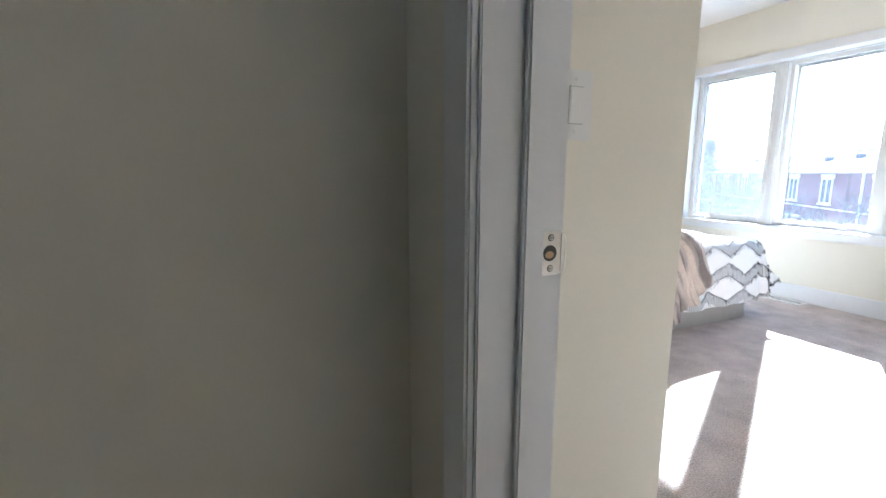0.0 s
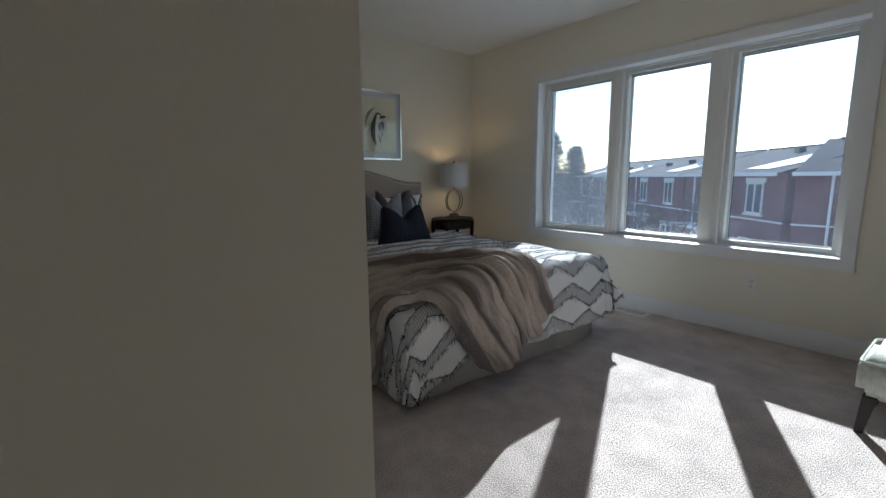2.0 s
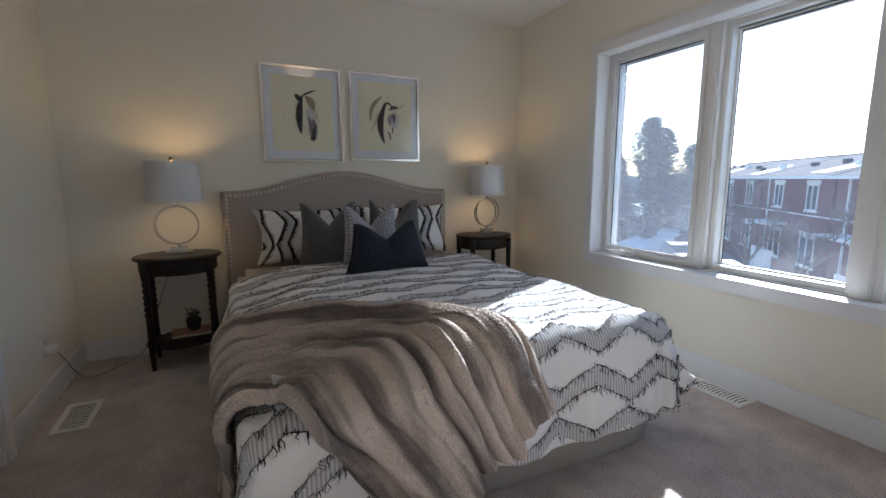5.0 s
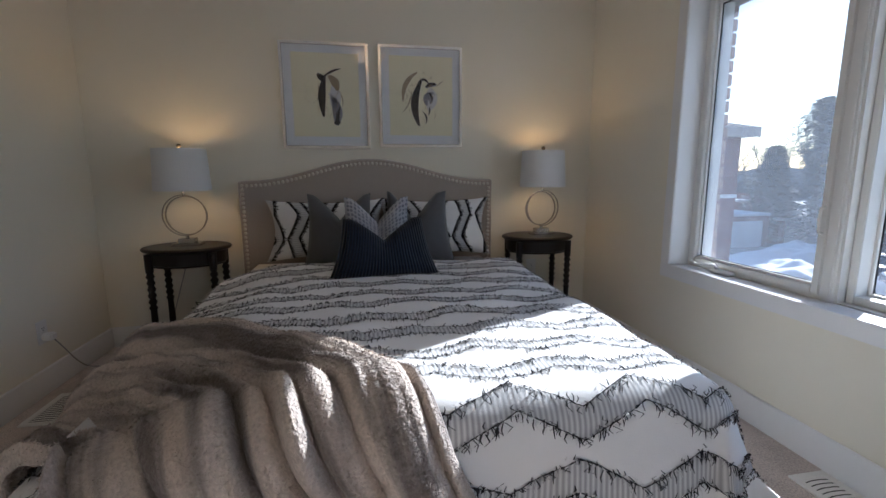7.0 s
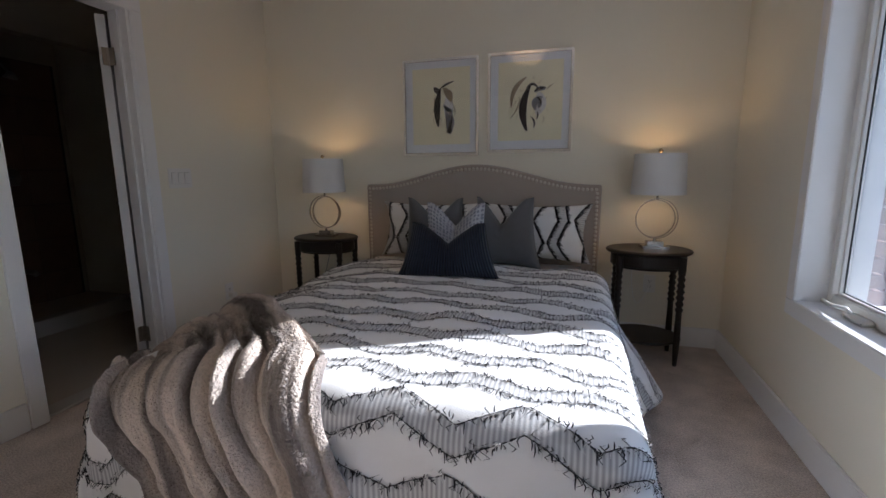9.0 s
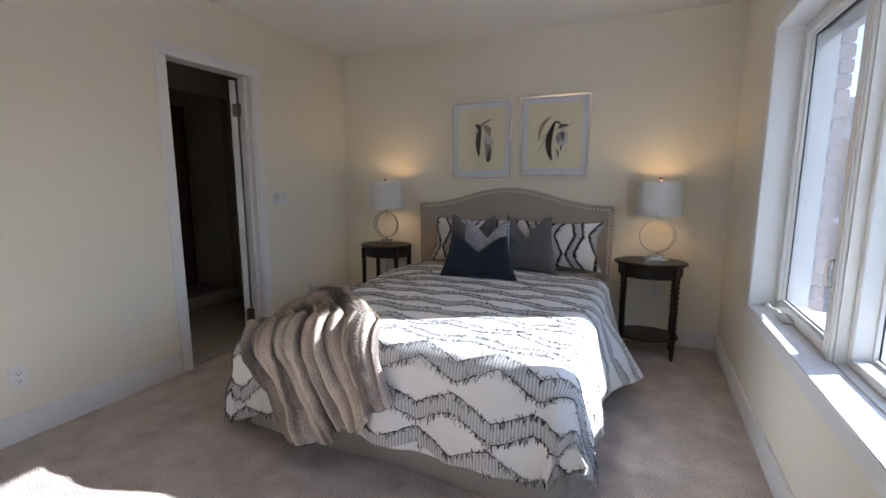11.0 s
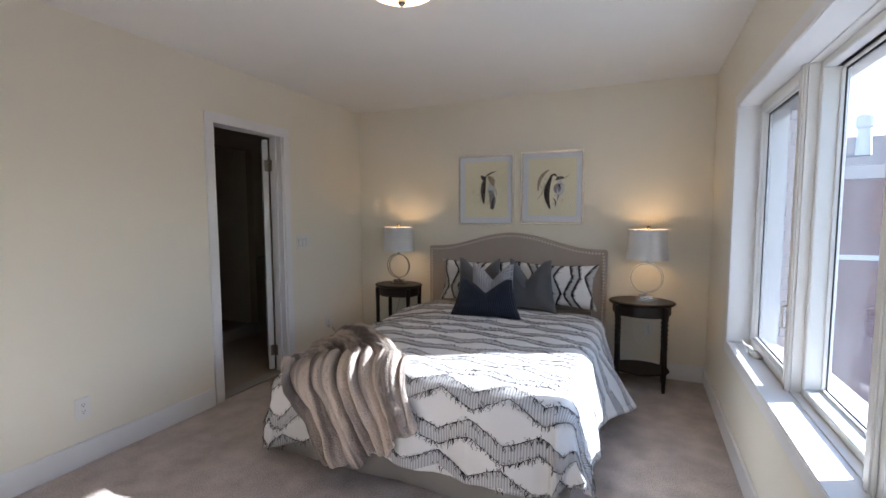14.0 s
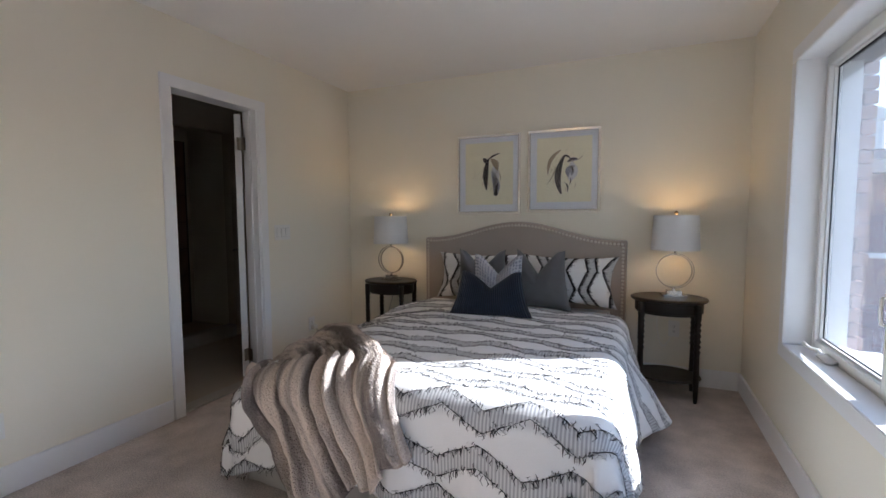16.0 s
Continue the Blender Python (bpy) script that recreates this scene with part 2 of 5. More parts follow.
def chevron_mat():
    """White cotton with zigzag bands of fine grey stripes; UV is in metres."""
    m = mat("white_duvet_cotton", (0.86, 0.855, 0.85), 0.9, vary=0.03, bump=0.3, bscale=260)
    n, l = m.node_tree.nodes, m.node_tree.links
    uv, sep = n.new("ShaderNodeUVMap"), n.new("ShaderNodeSeparateXYZ")
    uv.uv_map = "cloth"
    l.new(uv.outputs[0], sep.inputs[0])
    u, v = sep.outputs[0], sep.outputs[1]
    inside = None
    for mid, amp, peak, wide in BANDS:
        tri = math_node(n, l, "PINGPONG", math_node(n, l, "MULTIPLY", math_node(n, l, "SUBTRACT", u, peak), 1 / LAM), 0.5)
        w = math_node(n, l, "SUBTRACT", math_node(n, l, "SUBTRACT", v, mid - amp / 2), math_node(n, l, "MULTIPLY", tri, 2 * amp))
        hit = math_node(n, l, "LESS_THAN", math_node(n, l, "ABSOLUTE", w), wide / 2)
        inside = hit if inside is None else math_node(n, l, "MAXIMUM", inside, hit)
    stripe = math_node(n, l, "SINE", math_node(n, l, "MULTIPLY", u, 2 * math.pi / 0.013))
    s2 = math_node(n, l, "MULTIPLY_ADD", stripe, 0.20, 0.40)
    fac = math_node(n, l, "MULTIPLY", inside, s2)
    mix = n.new("ShaderNodeMix")
    mix.data_type = "RGBA"
    l.new(fac, mix.inputs["Factor"])
    b = n["Principled BSDF"]
    l.new(b.inputs["Base Color"].links[0].from_socket, mix.inputs["A"])
    mix.inputs["B"].default_value = (0.10, 0.105, 0.125, 1)
    l.new(mix.outputs["Result"], b.inputs["Base Color"])
    return m


def fur_mat():
    """Taupe faux fur with soft grey stripes along the folds; UV x runs across the folds."""
    m = mat("taupe_faux_fur", (0.68, 0.585, 0.51), 0.95, vary=0.1, scale=9, bump=4.0, bscale=130, fine=0.28, sheen=0.15, spec=0.1)
    n, l = m.node_tree.nodes, m.node_tree.links
    uv, mp, no = n.new("ShaderNodeUVMap"), n.new("ShaderNodeMapping"), n.new("ShaderNodeTexNoise")
    uv.uv_map = "cloth"
    mp.inputs["Scale"].default_value = (7.0, 1.0, 1)
    no.inputs["Scale"].default_value, no.inputs["Detail"].default_value = 1.6, 4
    l.new(uv.outputs[0], mp.inputs[0]), l.new(mp.outputs[0], no.inputs["Vector"])
    ramp = n.new("ShaderNodeValToRGB")
    ramp.color_ramp.elements[0].position, ramp.color_ramp.elements[1].position = 0.40, 0.56
    ramp.color_ramp.elements[0].color, ramp.color_ramp.elements[1].color = (0.32, 0.32, 0.34, 1), (1.0, 1.0, 1.0, 1)
    l.new(no.outputs["Fac"], ramp.inputs[0])
    mix = n.new("ShaderNodeMix")
    mix.data_type, mix.blend_type = "RGBA", "MULTIPLY"
    mix.inputs["Factor"].default_value = 1.0
    b = n["Principled BSDF"]
    l.new(b.inputs["Base Color"].links[0].from_socket, mix.inputs["A"])
    l.new(ramp.outputs[0], mix.inputs["B"])
    l.new(mix.outputs["Result"], b.inputs["Base Color"])
    return m


def rib_mat(name, c1, c2, width):
    m = mat(name, c1, 0.85, sheen=0.08)
    n, l = m.node_tree.nodes, m.node_tree.links
    uv, sep = n.new("ShaderNodeUVMap"), n.new("ShaderNodeSeparateXYZ")
    uv.uv_map = "cloth"
    l.new(uv.outputs[0], sep.inputs[0])
    s = math_node(n, l, "MULTIPLY_ADD", math_node(n, l, "SINE", math_node(n, l, "MULTIPLY", sep.outputs[0], 2 * math.pi / width)), 0.5, 0.5)
    mix = n.new("ShaderNodeMix")
    mix.data_type = "RGBA"
    mix.inputs["A"].default_value, mix.inputs["B"].default_value = (*c1, 1), (*c2, 1)
    l.new(s, mix.inputs["Factor"])
    b = n["Principled BSDF"]
    l.new(mix.outputs["Result"], b.inputs["Base Color"])
    bp = n.new("ShaderNodeBump")
    bp.inputs["Distance"].default_value = 0.006
    l.new(s, bp.inputs["Height"]), l.new(bp.outputs[0], b.inputs["Normal"])
    return m


def dot_mat(name, base, mark, size):
    m = mat(name, base, 0.85, bump=0.3, bscale=300)
    n, l = m.node_tree.nodes, m.node_tree.links
    uv, vo, lt, mix = n.new("ShaderNodeUVMap"), n.new("ShaderNodeTexVoronoi"), n.new("ShaderNodeMath"), n.new("ShaderNodeMix")
    uv.uv_map = "cloth"
    vo.inputs["Scale"].default_value, vo.inputs["Randomness"].default_value = 1 / size, 0.25
    l.new(uv.outputs[0], vo.inputs["Vector"])
    lt.operation, lt.inputs[1].default_value = "LESS_THAN", 0.36
    l.new(vo.outputs["Distance"], lt.inputs[0])
    mix.data_type = "RGBA"
    mix.inputs["B"].default_value = (*mark, 1)
    b = n["Principled BSDF"]
    l.new(b.inputs["Base Color"].links[0].from_socket, mix.inputs["A"])
    l.new(lt.outputs[0], mix.inputs["Factor"]), l.new(mix.outputs["Result"], b.inputs["Base Color"])
    return m


DUVET, FUR = chevron_mat(), fur_mat()
NAVY = rib_mat("navy_ribbed_fabric", (0.002, 0.004, 0.012), (0.006, 0.016, 0.042), 0.016)
DOTS = dot_mat("pale_grey_patterned_fabric", (0.42, 0.42, 0.45), (0.20, 0.20, 0.24), 0.022)
TWEED = mat("pale_green_patterned_upholstery", (0.60, 0.62, 0.55), 0.9, vary=0.38, scale=38, bump=1.6, bscale=240, fine=0.1, sheen=0.2)


# ---- building blocks ----
def box(bm, x0, x1, y0, y1, z0, z1, bevel=0.0):
    vs = [bm.verts.new(p) for p in itertools.product((x0, x1), (y0, y1), (z0, z1))]
    fs = [bm.faces.new([vs[i] for i in q]) for q in ((0, 1, 3, 2), (4, 6, 7, 5), (0, 4, 5, 1), (2, 3, 7, 6), (0, 2, 6, 4), (1, 5, 7, 3))]
    if bevel:
        es = list({e for f in fs for e in f.edges})
        bmesh.ops.bevel(bm, geom=es, offset=bevel, segments=2, affect="EDGES")
    return bm


def lathe(bm, profile, cx=0, cy=0, seg=24, sx=1.0, sy=1.0):
    rings = []
    for r, z in profile:
        rings.append([bm.verts.new((cx + r * sx * math.cos(2 * math.pi * i / seg), cy + r * sy * math.sin(2 * math.pi * i / seg), z)) for i in range(seg)])
    for a, b in zip(rings, rings[1:]):
        for i in range(seg):
            bm.faces.new((a[i], a[(i + 1) % seg], b[(i + 1) % seg], b[i]))
    for r in (rings[0], rings[-1]):
        bm.faces.new(r)
    return bm


def tube(bm, pts, rad, seg=8):
    pts = [Vector(p) for p in pts]
    rings = []
    for i, p in enumerate(pts):
        d = (pts[min(i + 1, len(pts) - 1)] - pts[max(i - 1, 0)]).normalized()
        a = d.orthogonal().normalized() if i == 0 else (rings_a - d * rings_a.dot(d)).normalized()
        rings_a = a
        b = d.cross(a)
        r = rad[i] if isinstance(rad, (list, tuple)) else rad
        rings.append([bm.verts.new(p + r * (a * math.cos(2 * math.pi * k / seg) + b * math.sin(2 * math.pi * k / seg))) for k in range(seg)])
    for a, b in zip(rings, rings[1:]):
        for k in range(seg):
            bm.faces.new((a[k], a[(k + 1) % seg], b[(k + 1) % seg], b[k]))
    bm.faces.new(rings[0]), bm.faces.new(rings[-1])
    return bm


def mesh_of(bm, name, material, smooth=False):
    bmesh.ops.recalc_face_normals(bm, faces=bm.faces)
    me = bpy.data.meshes.new(name)
    bm.to_mesh(me)
    bm.free()
    me.materials.append(material)
    if smooth:
        me.polygons.foreach_set("use_smooth", [True] * len(me.polygons))
    return me


def part(name, bm, material, parent=None, label="", smooth=False, kind=""):
    ob = new(name, mesh_of(bm, name, material, smooth))
    if parent:
        ob.parent = parent
    return tagged(ob, label, kind=kind)


def pbox(name, dims, material, parent=None, bevel=0.0, label="", kind=""):
    return part(name, box(bmesh.new(), *dims, bevel), material, parent, label, kind=kind)


def setting(name, dims_list, material, label="", bevel=0.0):
    bm = bmesh.new()
    for d in dims_list:
        box(bm, *d, bevel)
    return tagged(part(name, bm, material), label, kind="structure")


def thing(name, label, category, group="", at=(0, 0, 0), rz=0.0):
    ob = new(name)
    ob.matrix_world = pose(*at, 0, 0, rz)
    return tagged(ob, label, category, group)


def grid_mesh(name, fn, nu, nv, material, parent=None, label="", thick=0.0, closed=False):
    """fn(i, j) -> place and cloth coordinate, on a grid of (nu + 1) x (nv + 1)."""
    pts, uvs = [], []
    for i in range(nu + 1):
        for j in range(nv + 1):
            p, t = fn(i / nu, j / nv)
            pts.append(p), uvs.append(t)
    faces = [(i * (nv + 1) + j, (i + 1) * (nv + 1) + j, (i + 1) * (nv + 1) + j + 1, i * (nv + 1) + j + 1) for i in range(nu) for j in range(nv)]
    me = bpy.data.meshes.new(name)
    me.from_pydata([tuple(p) for p in pts], [], faces)
    lay = me.uv_layers.new(name="cloth")
    for lp in me.loops:
        lay.data[lp.index].uv = uvs[lp.vertex_index]
    me.materials.append(material)
    me.polygons.foreach_set("use_smooth", [True] * len(me.polygons))
    ob = new(name, me)
    if thick:
        so = ob.modifiers.new("cloth", "SOLIDIFY")
        so.thickness, so.offset = abs(thick), (-1 if thick > 0 else 1)
    if parent:
        ob.parent = parent
    return tagged(ob, label)


# ---- room shell ----
BY0, BY1, BZ = 2.735, 3.365, 2.03           # opening to the bathroom
EY0, EY1, EX0, EX1 = 0.145, 0.955, -0.653, -0.538  # opening to the hall
WY0, WY1, WZ0, WZ1 = 1.29, 3.56, 0.645, 1.997   # window opening inside its casing
XG = W + 0.13

setting("floor", [(-2.6, W + 0.02, SOUTH - 0.1, D + 0.02, -0.12, FL)], CARPET, "worn taupe cut-pile carpet wall to wall")
setting("ceiling", [(-2.8, W + 0.3, SOUTH - 0.2, D + 0.2, CEIL, CEIL + 0.15)], CEILM, "flat white painted ceiling")
setting("wall_north", [(-2.8, W + 0.36, D, D + 0.15, -0.12, CEIL)], WALL, "cream painted wall behind the bed")
setting("wall_west", [(-0.12, 0, 1.30, BY0 - 0.02, -0.02, CEIL), (-0.12, 0, BY1 + 0.02, D, -0.02, CEIL), (-0.12, 0, BY0 - 0.02, BY1 + 0.02, BZ + 0.02, CEIL)], WALL,
        "cream painted wall with the bathroom doorway")
setting("wall_entry", [(EX1, 0, 1.18, 1.30, -0.02, CEIL)], WALL, "cream painted return wall beside the room door")
setting("wall_door", [(EX0, EX1, EY1 + 0.02, 1.32, -0.02, CEIL), (EX0, EX1, SOUTH, EY0 - 0.02, -0.02, CEIL), (EX0, EX1, EY0 - 0.02, EY1 + 0.02, BZ + 0.02, CEIL)], WALL,
        "cream painted wall around the room door")
# the slot at z 1.64 to 1.75 is added, unseen, to let sky light in
setting("wall_hall", [(-2.8, EX0, 1.2, 1.32, -0.02, CEIL), (-2.8, -2.6, SOUTH, -0.25, -0.02, CEIL), (-2.8, -2.6, 0.35, 1.2, -0.02, CEIL),
                      (-2.8, -2.6, -0.25, 0.35, -0.02, 1.64), (-2.8, -2.6, -0.25, 0.35, 1.75, CEIL)], WALL, "cream painted hall wall in shade, with an added light slot")
setting("wall_south", [(-2.8, W + 0.36, SOUTH - 0.15, SOUTH, -0.12, CEIL)], WALL, "cream painted end wall")
RO = 0.02
setting("wall_east", [(W, W + 0.17, SOUTH, WY0 - RO, -0.12, CEIL), (W, W + 0.17, WY1 + RO, D, -0.12, CEIL),
                      (W, W + 0.17, WY0 - RO, WY1 + RO, -0.12, WZ0 - RO), (W, W + 0.17, WY0 - RO, WY1 + RO, WZ1 + RO, CEIL)], WALL,
        "cream painted wall with the wide triple window")

BH, BT = 0.13, 0.014
base = [("baseboard_1", (0.0, BT, 1.30, BY0 - 0.075)), ("baseboard_2", (0.0, BT, BY1 + 0.095, D)), ("baseboard_3", (BT, W - BT, D - BT, D)),
        ("baseboard_4", (W - BT, W, SOUTH, D)), ("baseboard_5", (EX1 + BT, BT, 1.18 - BT, 1.18)), ("baseboard_6", (-2.6, EX0 - BT, 1.2 - BT, 1.2)),
        ("baseboard_7", (EX1, W - BT, SOUTH, SOUTH + BT)), ("baseboard_8", (0.0, BT, 1.18, 1.30))]
for nm, (a, b, c, d) in base:
    bm = bmesh.new()
    box(bm, a, b, c, d, FL, FL + BH, 0.004)
    tagged(part(nm, bm, TRIM), "white painted baseboard", kind="structure")


def casing(parent, axis, plane, out, a0, a1, z1, w=0.07, t=0.016, z0=FL, bottom=False):
    """A flat casing with a raised outer band round an opening. axis 'x': the wall faces along x."""
    def bar(name, lo, hi, zlo, zhi):
        bm = bmesh.new()
        q = sorted((plane, plane + out * t))
        if axis == "x":
            box(bm, q[0], q[1], lo, hi, zlo, zhi, 0.004)
        else:
            box(bm, lo, hi, q[0], q[1], zlo, zhi, 0.004)
        part(name, bm, TRIM, parent)
    bar("side_casing", a0 - w, a0, z0, z1)
    bar("side_casing", a1, a1 + w, z0, z1)
    bar("head_casing", a0 - w, a1 + w, z1, z1 + w)
    if bottom:
        bar("bottom_casing", a0 - w, a1 + w, z0 - w, z0)
    return parent


# bathroom doorway
d1 = tagged(new("door_1"), "white painted door frame with an open white door", kind="structure")
casing(d1, "x", 0.0, 1, BY0, BY1 + 0.015, BZ)
pbox("jamb", (-0.12, 0.004, BY0 - 0.02, BY0, FL, BZ), TRIM, d1)
pbox("jamb", (-0.12, 0.004, BY1, BY1 + 0.02, FL, BZ), TRIM, d1)
pbox("head_jamb", (-0.12, 0.004, BY0, BY1, BZ, BZ + 0.02), TRIM, d1)
pbox("stop", (-0.078, -0.045, BY1 - 0.012, BY1, FL, BZ), TRIM, d1)
pbox("stop", (-0.078, -0.045, BY0, BY0 + 0.012, FL, BZ), TRIM, d1)
pbox("threshold", (-0.13, -0.02, BY0, BY1, FL, FL + 0.012), CURB, d1, 0.003)
bm = bmesh.new()
box(bm, 0.0, 0.61, 0.0, 0.044, FL + 0.02, 2.015, 0.002)
leaf = part("door_leaf", bm, DOORM, d1, "white painted slab door")
leaf.matrix_basis = pose(-0.135, BY1 - 0.004, 0, 0, 0, 180 - 43)
for zc in (0.25, 1.80):
    bm = bmesh.new()
    box(bm, -0.13, -0.085, BY1 - 0.016, BY1 - 0.012, zc - 0.045, zc + 0.045, 0.001)
    box(bm, -0.135, -0.131, BY1 - 0.045, BY1 - 0.012, zc - 0.045, zc + 0.045, 0.001)
    lathe(bm, [(0.006, zc - 0.046), (0.006, zc + 0.046)], -0.128, BY1 - 0.016, 10)
    part("hinge", bm, STEEL, d1)
bm = bmesh.new()
tube(bm, [(0.55, 0.035, 1.0), (0.55, 0.085, 1.0), (0.54, 0.09, 1.0), (0.45, 0.09, 1.0)], 0.009)
h = part("door_handle", bm, STEEL, d1, smooth=True)
h.matrix_basis = leaf.matrix_basis.copy()

# room doorway
d2 = tagged(new("door_2"), "white painted frame of the room doorway", kind="structure")
pbox("jamb", (EX0 - 0.006, EX1 + 0.006, EY1, EY1 + 0.02, FL, BZ), TRIM, d2, 0.002)
pbox("jamb", (EX0 - 0.006, EX1 + 0.006, EY0 - 0.02, EY0, FL, BZ), TRIM, d2, 0.002)
pbox("head_jamb", (EX0 - 0.006, EX1 + 0.006, EY0, EY1, BZ, BZ + 0.02), TRIM, d2)
pbox("stop", (-0.601, -0.569, EY1 - 0.011, EY1, FL, BZ), TRIM, d2, 0.003)
pbox("stop", (-0.601, -0.569, EY0, EY0 + 0.011, FL, BZ), TRIM, d2, 0.003)
casing(d2, "x", EX1, 1, EY0 - 0.006, EY1 + 0.006, BZ + 0.006, 0.066, 0.014)
casing(d2, "x", EX0, -1, EY0 - 0.006, EY1 + 0.006, BZ + 0.006, 0.066, 0.018)
bm = bmesh.new()
SX, SZ = -0.550, 0.979
box(bm, SX - 0.016, SX + 0.014, EY1 - 0.0025, EY1, SZ - 0.0285, SZ + 0.0285, 0.001)
box(bm, SX + 0.012, SX + 0.020, EY1 - 0.0035, EY1 + 0.0005, SZ - 0.026, SZ + 0.026, 0.0015)
sp = part("strike_plate", bm, PLATENI, d2, "satin nickel strike plate")
part("lip", tube(bmesh.new(), [(SX + 0.019, EY1 - 0.0005, SZ - 0.023), (SX + 0.0215, EY1 + 0.0005, SZ - 0.012), (SX + 0.0225, EY1 + 0.001, SZ),
                               (SX + 0.0215, EY1 + 0.0005, SZ + 0.012), (SX + 0.019, EY1 - 0.0005, SZ + 0.023)], 0.0026, 8), PLATENI, sp, smooth=True)
bm = bmesh.new()
bmesh.ops.create_cone(bm, cap_ends=True, segments=24, radius1=0.0105, radius2=0.0105, depth=0.0006, matrix=Matrix.Translation((SX - 0.004, EY1 - 0.0028, SZ)) @ Matrix.Rotation(radians(90), 4, "X"))
part("latch_hole", bm, SLOT, sp)
bm = bmesh.new()
bmesh.ops.create_cone(bm, cap_ends=True, segments=20, radius1=0.0068, radius2=0.0068, depth=0.0004, matrix=Matrix.Translation((SX - 0.005, EY1 - 0.0034, SZ - 0.002)) @ Matrix.Rotation(radians(90), 4, "X") @ Matrix.Diagonal((1, 0.7, 1, 1)))
part("latch_pocket", bm, BRASS, sp)
for dz in (-0.020, 0.020):
    bm = bmesh.new()
    bmesh.ops.create_cone(bm, cap_ends=True, segments=16, radius1=0.0046, radius2=0.0046, depth=0.0004, matrix=Matrix.Translation((SX - 0.003, EY1 - 0.0027, SZ + dz)) @ Matrix.Rotation(radians(90), 4, "X"))
    part("countersink", bm, SLOT, sp)
    bm = bmesh.new()
    bmesh.ops.create_uvsphere(bm, u_segments=12, v_segments=8, radius=0.0036, matrix=Matrix.Translation((SX - 0.003, EY1 - 0.0027, SZ + dz)) @ Matrix.Diagonal((1, 0.4, 1, 1)))
    screw = part("screw", bm, PLATENI, sp, smooth=True)
    bm = bmesh.new()
    box(bm, SX - 0.0050, SX - 0.0010, EY1 - 0.0044, EY1 - 0.0040, SZ + dz - 0.0004, SZ + dz + 0.0004)
    box(bm, SX - 0.0034, SX - 0.0026, EY1 - 0.0045, EY1 - 0.0041, SZ + dz - 0.0020, SZ + dz + 0.0020)
    part("screw_slot", bm, SLOT, sp)

# window
w1 = tagged(new("window_1"), "white vinyl triple window with painted casing", kind="structure")
casing(w1, "x", W, -1, WY0, WY1, WZ1, 0.07, 0.016, WZ0, True)
bm = bmesh.new()
box(bm, W - 0.004, XG - 0.03, WY0 - RO, WY0, WZ0, WZ1)
box(bm, W - 0.004, XG - 0.03, WY1, WY1 + RO, WZ0, WZ1)
box(bm, W - 0.004, XG - 0.03, WY0 - RO, WY1 + RO, WZ1, WZ1 + RO)
part("window_frame", bm, TRIM, w1)
pbox("window_sill", (W - 0.006, XG - 0.03, WY0 - RO, WY1 + RO, WZ0 - RO, WZ0), TRIM, w1, 0.002)
PANES = [(2.885, 3.512), (2.141, 2.755), (1.359, 1.966)]      # one casement, two fixed lights set deeper
GLASS_X = [XG, XG + 0.08, XG + 0.08]
GLASS_Z = [(0.692, 1.945), (0.680, 1.960), (0.680, 1.960)]
RAIL = 0.0305
GZ0S, GZ1S = GLASS_Z[0]
bm = bmesh.new()
X0, X1 = XG - 0.03, XG + 0.095
box(bm, X0, X1, WY0 - RO, PANES[2][0] - RAIL - 0.0005, WZ0 - RO, WZ1 + RO)
box(bm, X0, X1, PANES[0][1] + RAIL + 0.0005, WY1 + RO, WZ0 - RO, WZ1 + RO)
for (a, b), (z0, z1) in zip(PANES, GLASS_Z):
    box(bm, X0, X1, a - RAIL, b + RAIL, WZ0 - RO, z0 - 0.030)
    box(bm, X0, X1, a - RAIL, b + RAIL, z1 + 0.030, WZ1 + RO)
for hi, lo in ((PANES[0][0], PANES[1][1]), (PANES[1][0], PANES[2][1])):
    box(bm, X0, X1, lo + RAIL + 0.0005, hi - RAIL - 0.0005, WZ0 - RO, WZ1 + RO)
    box(bm, X0 - 0.010, X0, (lo + hi) / 2 - 0.024, (lo + hi) / 2 + 0.024, WZ0, WZ1, 0.002)
    box(bm, X0 - 0.015, X0 - 0.010, (lo + hi) / 2 - 0.014, (lo + hi) / 2 + 0.014, WZ0, WZ1, 0.001)
part("outer_frame", bm, VINYL, w1)
